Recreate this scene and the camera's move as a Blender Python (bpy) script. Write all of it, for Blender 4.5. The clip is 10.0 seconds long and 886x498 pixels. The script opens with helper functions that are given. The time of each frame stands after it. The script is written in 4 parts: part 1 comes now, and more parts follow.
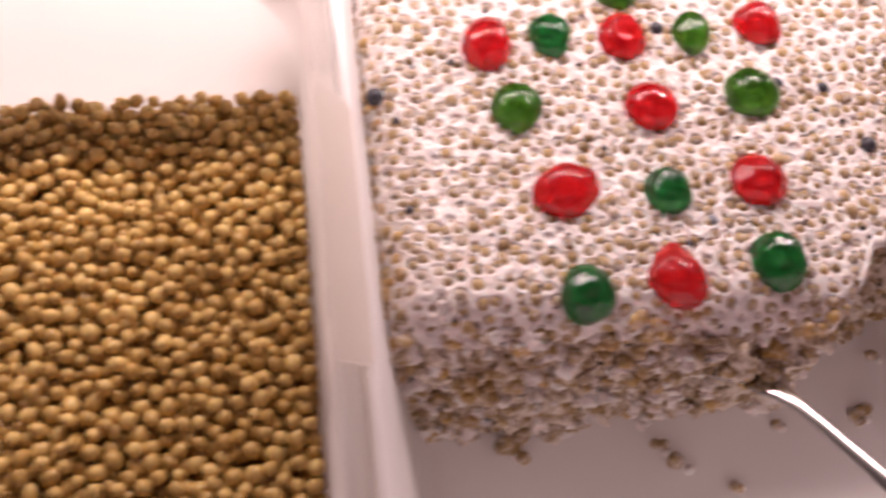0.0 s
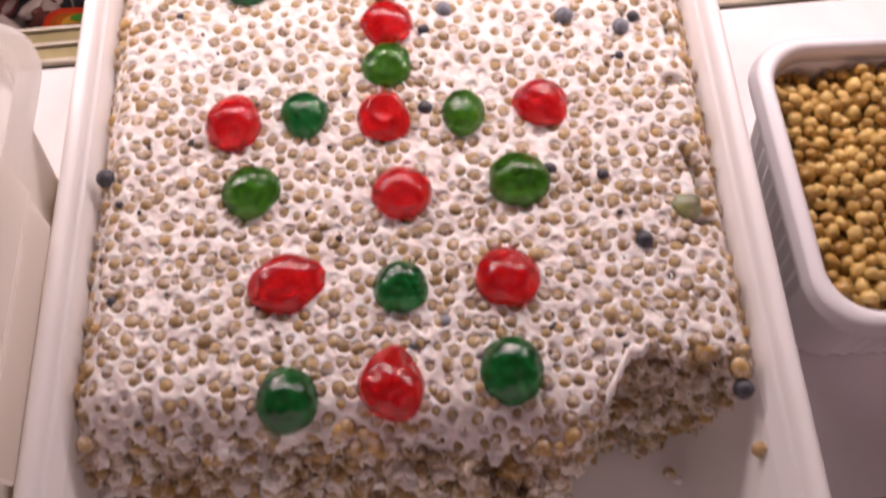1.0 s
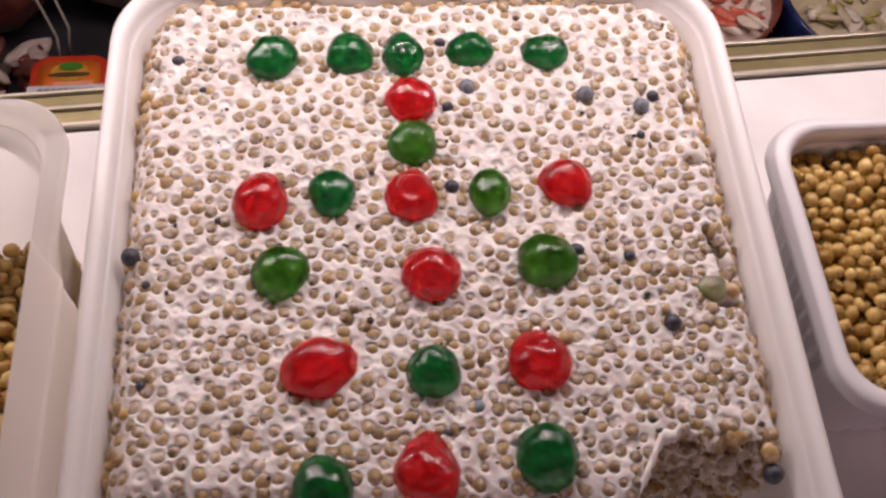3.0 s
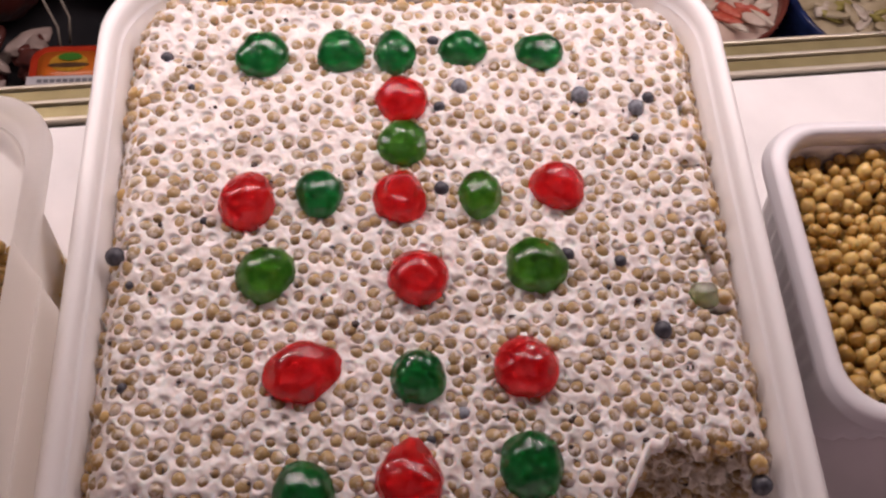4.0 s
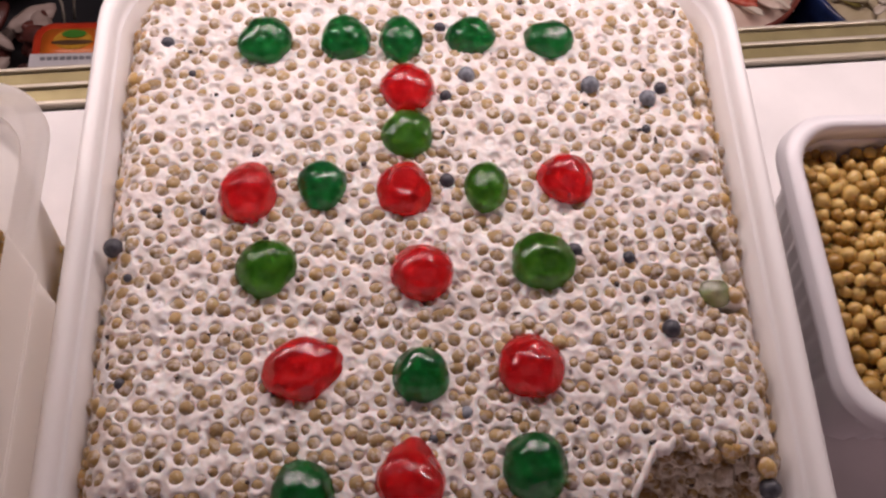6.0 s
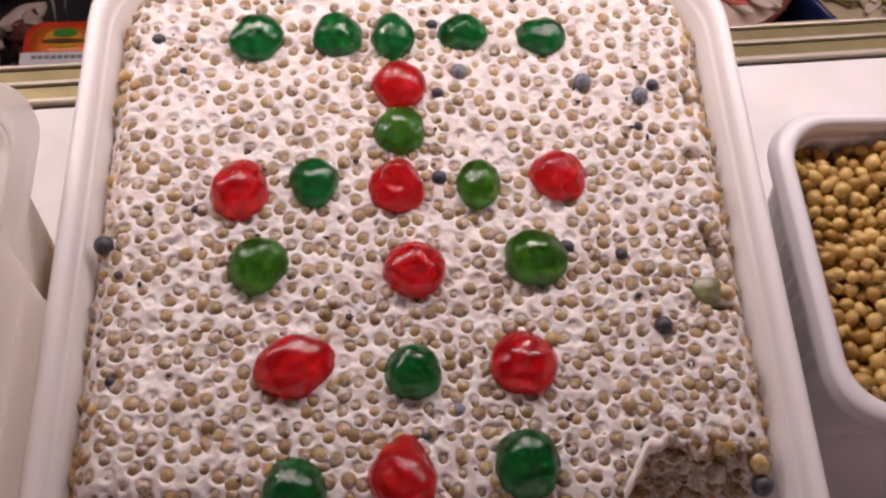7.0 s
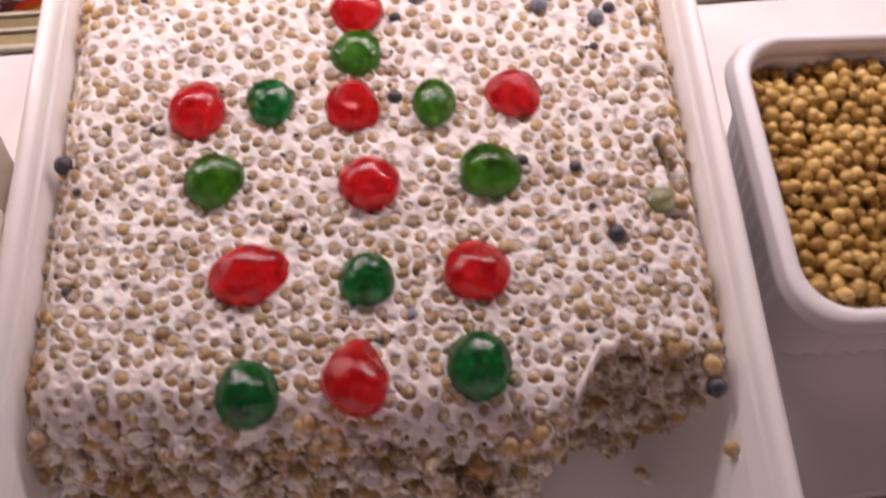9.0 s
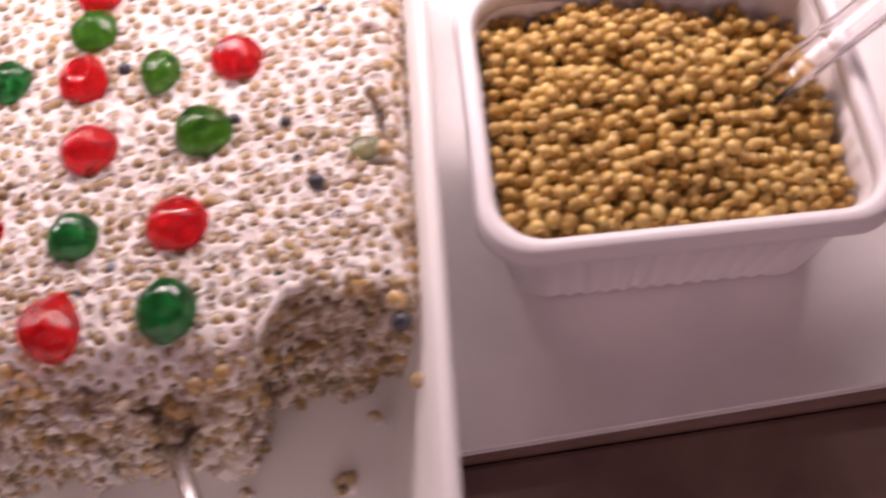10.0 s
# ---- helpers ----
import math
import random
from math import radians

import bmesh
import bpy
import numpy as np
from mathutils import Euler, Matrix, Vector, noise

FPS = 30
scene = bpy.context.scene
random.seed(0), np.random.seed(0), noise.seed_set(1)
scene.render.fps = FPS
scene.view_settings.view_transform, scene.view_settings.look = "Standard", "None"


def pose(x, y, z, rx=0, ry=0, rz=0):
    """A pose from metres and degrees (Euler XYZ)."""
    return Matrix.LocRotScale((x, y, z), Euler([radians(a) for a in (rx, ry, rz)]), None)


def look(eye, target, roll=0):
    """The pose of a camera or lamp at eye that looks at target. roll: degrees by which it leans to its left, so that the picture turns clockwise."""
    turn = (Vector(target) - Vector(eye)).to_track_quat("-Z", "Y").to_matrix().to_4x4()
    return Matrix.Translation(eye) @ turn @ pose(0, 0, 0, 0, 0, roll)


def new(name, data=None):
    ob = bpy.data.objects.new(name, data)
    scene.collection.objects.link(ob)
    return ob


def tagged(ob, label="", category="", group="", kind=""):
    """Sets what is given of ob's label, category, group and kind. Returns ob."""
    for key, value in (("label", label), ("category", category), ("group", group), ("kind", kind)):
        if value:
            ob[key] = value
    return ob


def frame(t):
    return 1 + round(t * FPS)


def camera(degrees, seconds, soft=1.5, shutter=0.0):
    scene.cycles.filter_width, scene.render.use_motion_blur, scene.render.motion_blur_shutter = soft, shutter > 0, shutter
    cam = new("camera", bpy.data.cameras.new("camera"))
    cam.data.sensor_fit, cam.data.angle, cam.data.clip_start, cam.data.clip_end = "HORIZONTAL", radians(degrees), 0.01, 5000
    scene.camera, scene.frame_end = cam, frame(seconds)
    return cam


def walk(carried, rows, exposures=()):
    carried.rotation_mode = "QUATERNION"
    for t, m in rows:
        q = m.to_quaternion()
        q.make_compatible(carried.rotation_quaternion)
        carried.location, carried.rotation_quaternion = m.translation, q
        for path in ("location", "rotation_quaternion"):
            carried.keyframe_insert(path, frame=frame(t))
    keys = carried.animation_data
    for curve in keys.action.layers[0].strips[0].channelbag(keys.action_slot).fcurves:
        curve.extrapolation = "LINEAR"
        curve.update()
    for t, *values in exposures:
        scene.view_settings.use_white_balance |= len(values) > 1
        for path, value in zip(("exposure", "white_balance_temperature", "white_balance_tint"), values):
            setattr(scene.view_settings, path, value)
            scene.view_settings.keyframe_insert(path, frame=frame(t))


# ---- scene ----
# ---------------------------------------------------------------- camera
cam = camera(49.7, 10.0, soft=2.4, shutter=0.45)
PATH = [
    (0, (-0.0300, 0.0141, 0.3608), (0.2685, 0.7856, -1.4601), 15.41),
    (0.5, (0.0614, 0.0018, 0.3492), (0.2433, 0.8718, -1.4424), 6.74),
    (1, (0.1041, 0.0283, 0.3518), (0.1877, 0.9098, -1.4415), 2.71),
    (1.5, (0.0882, 0.0515, 0.3561), (0.2055, 0.9479, -1.4279), 4.10),
    (2, (0.0368, 0.0425, 0.3590), (0.2975, 0.9335, -1.4125), 6.63),
    (2.5, (0.0478, 0.0414, 0.3616), (0.3346, 0.9472, -1.3983), 8.95),
    (3, (0.0792, 0.0463, 0.3593), (0.2574, 0.9732, -1.4040), 7.94),
    (3.2, (0.0883, 0.0480, 0.3578), (0.2385, 0.9663, -1.4125), 7.06),
    (4.3, (0.0873, 0.0554, 0.3585), (0.2439, 0.9534, -1.4217), 7.83),
    (4.5, (0.0877, 0.0580, 0.3590), (0.2264, 0.9451, -1.4281), 7.12),
    (5, (0.0868, 0.0616, 0.3562), (0.2299, 0.9307, -1.4394), 7.67),
    (5.5, (0.0888, 0.0622, 0.3551), (0.2208, 0.9194, -1.4471), 7.35),
    (7, (0.0898, 0.0612, 0.3540), (0.2414, 0.9189, -1.4463), 8.38),
    (7.5, (0.0901, 0.0606, 0.3526), (0.2399, 0.9196, -1.4473), 8.39),
    (8, (0.0907, 0.0596, 0.3526), (0.2377, 0.9192, -1.4472), 8.24),
    (8.5, (0.0918, 0.0556, 0.3527), (0.2393, 0.9166, -1.4465), 8.10),
    (9, (0.1089, 0.0283, 0.3427), (0.2309, 0.9154, -1.4457), 5.43),
    (9.5, (0.1456, -0.0012, 0.3363), (0.2250, 0.8974, -1.4488), 1.68),
    (10, (0.2358, -0.0055, 0.3424), (0.1853, 0.9215, -1.4290), -7.60),
]
EXPOSURES = [(0.0, 0.60, 6850, 18), (0.5, 0.44, 6750, 16), (1.0, 0.26, 6600, 13), (1.5, 0.04, 6500, 11), (2.0, 0.00, 6500, 11), (3.0, -0.06, 6500, 10), (5.0, -0.13, 6500, 10), (7.5, -0.15, 6500, 10),
             (8.5, -0.10, 6500, 11), (9.0, 0.10, 6550, 13), (9.5, 0.38, 6600, 15), (10.0, 0.60, 6650, 18)]
walk(cam, [(t, look(eye, target, roll)) for t, eye, target, roll in PATH], EXPOSURES)

# ---------------------------------------------------------------- light
world = bpy.data.worlds.new("room_air")
scene.world = world
world.use_nodes = True
world.node_tree.nodes["Background"].inputs[0].default_value = (0.95, 0.80, 0.84, 1)
world.node_tree.nodes["Background"].inputs[1].default_value = 0.06


def area_lamp(name, eye, target, sx, sy, watts, colour):
    data = bpy.data.lights.new(name, "AREA")
    data.shape, data.size, data.size_y, data.energy, data.color = "RECTANGLE", sx, sy, watts, colour
    ob = new(name, data)
    ob.matrix_world = look(eye, target)
    return ob


area_lamp("counter_tube", (0.10, 0.425, 0.285), (0.10, 0.27, 0.05), 0.84, 0.018, 2.20, (1.0, 0.82, 0.82))
area_lamp("ceiling_tube", (0.10, -0.35, 2.25), (0.10, 0.10, 0.0), 2.4, 1.4, 2.5, (1.0, 0.68, 0.74))
# soft fill added behind the camera to brighten front faces, no source seen there
area_lamp("front_fill", (0.10, -2.45, 0.35), (0.10, 0.10, 0.05), 4.6, 2.2, 21.0, (1.0, 0.68, 0.74))


# ---------------------------------------------------------------- materials
def material(name, base, rough=0.5, metal=0.0, spec=0.5):
    m = bpy.data.materials.new(name)
    m.use_nodes = True
    b = m.node_tree.nodes["Principled BSDF"]
    b.inputs["Base Color"].default_value = (*base, 1)
    b.inputs["Roughness"].default_value = rough
    b.inputs["Metallic"].default_value = metal
    b.inputs["Specular IOR Level"].default_value = spec
    return m, m.node_tree, b


def varied(tree, bsdf, dark, light, scale, detail=4.0, low=0.35, high=0.65, bump=0.0, bump_scale=None, dist=0.0002, world_space=False):
    """Colour that wanders between two tones, and a fine relief, in object space."""
    n, l = tree.nodes, tree.links
    co = n.new("ShaderNodeNewGeometry" if world_space else "ShaderNodeTexCoord").outputs["Position" if world_space else "Object"]
    tex = n.new("ShaderNodeTexNoise")
    tex.inputs["Scale"].default_value, tex.inputs["Detail"].default_value = scale, detail
    l.new(co, tex.inputs["Vector"])
    ramp = n.new("ShaderNodeValToRGB")
    ramp.color_ramp.elements[0].position, ramp.color_ramp.elements[0].color = low, (*dark, 1)
    ramp.color_ramp.elements[1].position, ramp.color_ramp.elements[1].color = high, (*light, 1)
    l.new(tex.outputs["Fac"], ramp.inputs["Fac"])
    l.new(ramp.outputs["Color"], bsdf.inputs["Base Color"])
    if bump:
        fine = n.new("ShaderNodeTexNoise")
        fine.inputs["Scale"].default_value, fine.inputs["Detail"].default_value = bump_scale or scale * 6, 5.0
        l.new(co, fine.inputs["Vector"])
        bm = n.new("ShaderNodeBump")
        bm.inputs["Strength"].default_value, bm.inputs["Distance"].default_value = bump, dist
        l.new(fine.outputs["Fac"], bm.inputs["Height"])
        l.new(bm.outputs["Normal"], bsdf.inputs["Normal"])
    return ramp


def plastic(name, a, b, rough=0.35, sss=0.0, through_light=0.0):
    m, tree, p = material(name, b, rough)
    if through_light:
        soft, mix = tree.nodes.new("ShaderNodeBsdfTranslucent"), tree.nodes.new("ShaderNodeMixShader")
        soft.inputs["Color"].default_value = (1.0, 0.985, 0.96, 1)
        mix.inputs["Fac"].default_value = through_light
        tree.links.new(p.outputs["BSDF"], mix.inputs[1])
        tree.links.new(soft.outputs["BSDF"], mix.inputs[2])
        clear, thin = tree.nodes.new("ShaderNodeBsdfTransparent"), tree.nodes.new("ShaderNodeMixShader")
        thin.inputs["Fac"].default_value = 0.15
        tree.links.new(mix.outputs["Shader"], thin.inputs[1])
        tree.links.new(clear.outputs["BSDF"], thin.inputs[2])
        tree.links.new(thin.outputs["Shader"], tree.nodes["Material Output"].inputs["Surface"])
    varied(tree, p, a, b, 9.0, 3.0, 0.3, 0.7, 0.15, 160.0, 0.0003)
    if sss:
        p.inputs["Subsurface Weight"].default_value = sss
        p.inputs["Subsurface Radius"].default_value = (0.006, 0.005, 0.005)
    return m


MAT_TRAY = plastic("white_tray_plastic", (0.84, 0.82, 0.80), (0.92, 0.90, 0.89), 0.42, 0.05)
MAT_BOX = plastic("milky_box_plastic", (0.90, 0.88, 0.86), (0.95, 0.93, 0.91), 0.4, 0.0, 0.92)
MAT_TUB = plastic("white_tub_plastic", (0.80, 0.78, 0.80), (0.87, 0.85, 0.87), 0.33, 0.1)


def cream_material():
    m, tree, p = material("whipped_cream", (0.86, 0.82, 0.79), 0.42)
    varied(tree, p, (0.72, 0.65, 0.62), (0.90, 0.86, 0.83), 170.0, 6.0, 0.36, 0.60, 0.3, 600.0, 0.0005)
    p.inputs["Subsurface Weight"].default_value = 0.5
    p.inputs["Subsurface Radius"].default_value = (0.0035, 0.0026, 0.0022)
    return m


def crumb_material():
    m, tree, p = material("crumbly_inside", (0.6, 0.5, 0.42), 0.5)
    varied(tree, p, (0.38, 0.27, 0.16), (0.80, 0.72, 0.63), 230.0, 6.0, 0.38, 0.56, 0.6, 800.0, 0.0008)
    return m


def grain_material(name, dark, light, rough, smear=0.0, island=False):
    m, tree, p = material(name, light, rough)
    n, l = tree.nodes, tree.links
    ramp = varied(tree, p, [c * 0.72 for c in dark], dark, 260.0, 3.0, 0.35, 0.6, 0.35, 1100.0, 0.0003, True)
    info = n.new("ShaderNodeNewGeometry") if island else n.new("ShaderNodeObjectInfo")
    mix = n.new("ShaderNodeMixRGB")
    mix.inputs["Color2"].default_value = (*light, 1)
    l.new(info.outputs["Random Per Island" if island else "Random"], mix.inputs["Fac"])
    l.new(ramp.outputs["Color"], mix.inputs["Color1"])
    colour = mix.outputs["Color"]
    if smear:
        where, film = n.new("ShaderNodeNewGeometry"), n.new("ShaderNodeTexNoise")
        film.inputs["Scale"].default_value, film.inputs["Detail"].default_value, film.inputs["Roughness"].default_value = 330.0, 5.0, 0.65
        l.new(where.outputs["Position"], film.inputs["Vector"])
        step, veil = n.new("ShaderNodeMapRange"), n.new("ShaderNodeMixRGB")
        step.inputs["From Min"].default_value, step.inputs["From Max"].default_value, step.inputs["To Max"].default_value = 0.47, 0.60, smear
        veil.inputs["Color2"].default_value = (0.80, 0.74, 0.70, 1)
        l.new(film.outputs["Fac"], step.inputs["Value"])
        l.new(step.outputs["Result"], veil.inputs["Fac"])
        l.new(colour, veil.inputs["Color1"])
        colour = veil.outputs["Color"]
    l.new(colour, p.inputs["Base Color"])
    p.inputs["Subsurface Weight"].default_value = 0.25
    p.inputs["Subsurface Radius"].default_value = (0.003, 0.002, 0.001)
    return m


MAT_CREAM, MAT_CRUMBLY = cream_material(), crumb_material()
CAKE_DARK, CAKE_LIGHT = (0.27, 0.172, 0.070), (0.47, 0.325, 0.142)
MAT_GRAIN = grain_material("boiled_grain", CAKE_DARK, CAKE_LIGHT, 0.5, 0.62)
MAT_GRAIN_MANY = grain_material("boiled_grain_many", CAKE_DARK, CAKE_LIGHT, 0.5, 0.62, True)
PALE_DARK, PALE_LIGHT = (0.50, 0.30, 0.078), (0.78, 0.555, 0.205)
MAT_PALE = grain_material("moist_pale_grain", PALE_DARK, PALE_LIGHT, 0.35)
MAT_PALE_MANY = grain_material("moist_pale_grain_many", PALE_DARK, PALE_LIGHT, 0.35, island=True)
MAT_GOLDEN = grain_material("creamy_golden_grain", (0.46, 0.27, 0.07), (0.66, 0.45, 0.17), 0.4, 0.5)
MAT_GOLDEN_MANY = grain_material("creamy_golden_grain_many", (0.34, 0.19, 0.05), (0.58, 0.38, 0.13), 0.4, 0.4, True)
RICH_DARK, RICH_LIGHT = (0.40, 0.215, 0.040), (0.80, 0.575, 0.21)
MAT_RICH = grain_material("oily_golden_grain", RICH_DARK, RICH_LIGHT, 0.3)
MAT_RICH_MANY = grain_material("oily_golden_grain_many", RICH_DARK, RICH_LIGHT, 0.3, island=True)


def cherry_material(name, a, b, glow):
    """Sugared fruit: a clear wet skin over flesh that lets light far in."""
    m, tree, p = material(name, b, 0.10)
    varied(tree, p, a, b, 150.0, 4.0, 0.35, 0.65, 0.40, 650.0, 0.0005)
    p.inputs["Transmission Weight"].default_value = 0.80
    p.inputs["IOR"].default_value = 1.42
    p.inputs["Subsurface Weight"].default_value = 1.0
    p.inputs["Subsurface Radius"].default_value = glow
    p.inputs["Coat Weight"].default_value = 0.25
    p.inputs["Coat Roughness"].default_value = 0.03
    return m


MAT_RED = cherry_material("candied_red", (0.66, 0.007, 0.012), (0.92, 0.030, 0.034), (0.014, 0.0012, 0.0012))
MAT_GREEN = cherry_material("candied_green", (0.004, 0.11, 0.022), (0.014, 0.27, 0.058), (0.0016, 0.009, 0.002))
MAT_LEAFGREEN = cherry_material("candied_leaf_green", (0.028, 0.14, 0.008), (0.095, 0.33, 0.028), (0.004, 0.010, 0.0015))
MAT_PALEGREEN = cherry_material("candied_pale_green", (0.42, 0.50, 0.24), (0.62, 0.66, 0.42), (0.004, 0.006, 0.003))
MAT_PEARL, tree, p = material("dark_sugar_pearl", (0.035, 0.035, 0.045), 0.45, 0.0)
varied(tree, p, (0.03, 0.03, 0.04), (0.09, 0.09, 0.11), 400.0, 3.0)
MAT_GREYPEARL, tree, p = material("grey_sugar_pearl", (0.16, 0.18, 0.22), 0.5, 0.0)
varied(tree, p, (0.12, 0.13, 0.16), (0.30, 0.32, 0.36), 400.0, 3.0)
MAT_STEEL, tree, p = material("polished_steel", (0.60, 0.58, 0.57), 0.20, 1.0)
MAT_SHELF, tree, p = material("white_shelf_board", (0.72, 0.68, 0.68), 0.38)
varied(tree, p, (0.82, 0.80, 0.79), (0.92, 0.89, 0.88), 28.0, 6.0, 0.3, 0.65, 0.2, 500.0, 0.0002)
MAT_RAIL, tree, p = material("olive_anodised_rail", (0.26, 0.21, 0.10), 0.34, 0.6)
varied(tree, p, (0.22, 0.18, 0.085), (0.31, 0.26, 0.13), 40.0)
MAT_EDGE, tree, p = material("bright_rail_edge", (0.62, 0.56, 0.46), 0.3, 0.6)
MAT_BROWN, tree, p = material("brown_counter_front", (0.055, 0.035, 0.028), 0.4)
varied(tree, p, (0.15, 0.092, 0.076), (0.23, 0.150, 0.122), 25.0)
MAT_DARK, tree, p = material("dark_case_floor", (0.03, 0.03, 0.035), 0.4)
varied(tree, p, (0.02, 0.02, 0.024), (0.045, 0.043, 0.047), 12.0)
# near-black that puts the shade of open gaps into the colour
MAT_BLACK, tree, p = material("gap_shade_black", (0.012, 0.010, 0.010), 0.6)
MAT_WALL, tree, p = material("plain_room_wall", (0.5, 0.47, 0.45), 0.8)
varied(tree, p, (0.46, 0.43, 0.41), (0.54, 0.51, 0.49), 2.0)


# ---------------------------------------------------------------- mesh helpers
def mesh_of(bm, name, material_, smooth=True):
    me = bpy.data.meshes.new(name)
    bm.normal_update()
    bm.to_mesh(me)
    bm.free()
    if material_:
        me.materials.append(material_)
    if smooth:
        me.shade_smooth()
    return me


def part(name, bm, material_, parent=None, label="", smooth=True):
    ob = new(name, mesh_of(bm, name, material_, smooth))
    if parent:
        ob.parent = parent
    if label:
        tagged(ob, label)
    return ob


def sharp(ob, degrees=35):
    ob.data.set_sharp_from_angle(angle=radians(degrees))
    return ob


def box_bm(x0, y0, z0, x1, y1, z1, bevel=0.0, bm=None):
    own = bm or bmesh.new()
    made = bmesh.ops.create_cube(own, size=1.0)
    bmesh.ops.transform(own, verts=made["verts"], matrix=Matrix.Translation(((x0 + x1) / 2, (y0 + y1) / 2, (z0 + z1) / 2)) @ Matrix.Diagonal((x1 - x0, y1 - y0, z1 - z0, 1)))
    if bevel:
        edges = {e for v in made["verts"] for e in v.link_edges}
        bmesh.ops.bevel(own, geom=list(edges), offset=bevel, segments=2, affect="EDGES", profile=0.6)
    return own


def ring(w, d, r, step=0.0025, corner=10):
    """A rounded rectangle round the origin as (x, y, nx, ny, run), anticlockwise."""
    out, hw, hd, run = [], w / 2, d / 2, 0.0
    sides = [((hw - r, -hd + r), -90, d - 2 * r, (0, 1)), ((hw - r, hd - r), 0, w - 2 * r, (-1, 0)),
             ((-hw + r, hd - r), 90, d - 2 * r, (0, -1)), ((-hw + r, -hd + r), 180, w - 2 * r, (1, 0))]
    for (cx, cy), a0, length, (dx, dy) in sides:
        for k in range(corner):
            a = radians(a0 + 90 * k / corner)
            out.append((cx + r * math.cos(a), cy + r * math.sin(a), math.cos(a), math.sin(a), run, 0))
            run += r * math.pi / 2 / corner
        a = radians(a0 + 90)
        count = max(1, round(length / step))
        for k in range(count):
            s = length * k / count
            out.append((cx + r * math.cos(a) + dx * s, cy + r * math.sin(a) + dy * s, math.cos(a), math.sin(a), run, 1))
            run += length / count
    return out


def vessel(levels, w, d, r, step=0.0025, corner=10, cap_first=True, cap_last=True):
    """A moulded vessel: rounded rectangles, each inset by so much at a height, joined in order from the outer foot over the rim to the inner floor.
    levels: (inset, z, corner radius, rib depth)."""
    bm = bmesh.new()
    base = ring(w, d, r, step, corner)
    rows = []
    for inset, z, radius, rib in levels:
        shape = ring(w - 2 * inset, d - 2 * inset, radius, step, corner)
        if len(shape) != len(base):
            shape = resampled(shape, base)
        row = []
        for i, (x, y, nx, ny, run, straight) in enumerate(shape):
            k = rib if straight and (i // 2) % 2 else 0.0
            row.append(bm.verts.new((x - nx * k, y - ny * k, z)))
        rows.append(row)
    n = len(base)
    for a, b in zip(rows, rows[1:]):
        for i in range(n):
            bm.faces.new((a[i], a[(i + 1) % n], b[(i + 1) % n], b[i]))
    if cap_first:
        bm.faces.new(list(reversed(rows[0])))
    if cap_last:
        bm.faces.new(rows[-1])
    bmesh.ops.recalc_face_normals(bm, faces=bm.faces)
    return bm


def split_vessel(name, outer, rim, inner, w, d, r, step, mat, at, label, category, closed=True):
    """A vessel as a thing of two parts: the body, and a rolled rim that sits on its edge."""
    thing = new(name)
    thing.matrix_world = at
    tagged(thing, label, category)
    (io, zo, ro, _), (ii, zi, ri, _) = outer[-1], inner[0]
    part("body", vessel(outer + [((io + ii) / 2, max(zo, zi) + 0.0004, (ro + ri) / 2, 0)] + inner, w, d, r, step), mat, thing)
    loop = rim + [rim[0]] if closed else rim
    bm = vessel(loop, w, d, r, step, cap_first=False, cap_last=False)
    bmesh.ops.remove_doubles(bm, verts=bm.verts, dist=1e-6)
    bmesh.ops.recalc_face_normals(bm, faces=bm.faces)
    part("rim", bm, mat, thing)
    return thing


def resampled(shape, base):
    """The same outline with as many points on each straight and each corner as base."""
    def runs(s):
        out = []
        for row in s:
            if not out or out[-1][0] != row[5]:
                out.append((row[5], []))
            out[-1][1].append(row)
        return out
    ra, rb, out = runs(shape), runs(base), []
    for k, ((kind, rows), (_, want)) in enumerate(zip(ra, rb)):
        nxt = ra[(k + 1) % len(ra)][1][0]
        pts = rows + [nxt]
        for i in range(len(want)):
            f = i * (len(pts) - 1) / len(want)
            j = min(int(f), len(pts) - 2)
            g = f - j
            mix = [pts[j][c] * (1 - g) + pts[j + 1][c] * g for c in range(4)]
            out.append((*mix, want[i][4], want[i][5]))
    return out


def icosphere(radius, subdiv):
    bm = bmesh.new()
    bmesh.ops.create_icosphere(bm, subdivisions=subdiv, radius=radius)
    return bm


def grain_shape(seed, stretch):
    """A boiled grain, 1 across its half, a little flattened and creased."""
    bm = icosphere(1.0, 2)
    rnd = random.Random(seed)
    off = Vector((rnd.uniform(0, 50), rnd.uniform(0, 50), rnd.uniform(0, 50)))
    for v in bm.verts:
        c = v.co.copy()
        k = 1 + 0.26 * noise.noise(c * 1.3 + off) + 0.09 * noise.noise(c * 3.0 + off)
        k -= 0.10 * math.exp(-(c.x * 4.0) ** 2) * max(0.0, c.z)
        v.co = Vector((c.x * k * stretch[0], c.y * k * stretch[1], c.z * k * stretch[2]))
    return bm


GRAIN_BMS = [grain_shape(s, st) for s, st in ((1, (1.0, 1.06, 0.95)), (2, (0.90, 1.16, 0.95)), (3, (1.08, 0.98, 0.90)), (4, (0.84, 1.24, 0.90)))]
GRAIN_CO = [np.array([v.co[:] for v in b.verts]) for b in GRAIN_BMS]
GRAIN_TRIS = np.array([[v.index for v in f.verts] for f in GRAIN_BMS[0].faces])


def grain_meshes(name, material_):
    return [mesh_of(b.copy(), name, material_) for b in GRAIN_BMS]


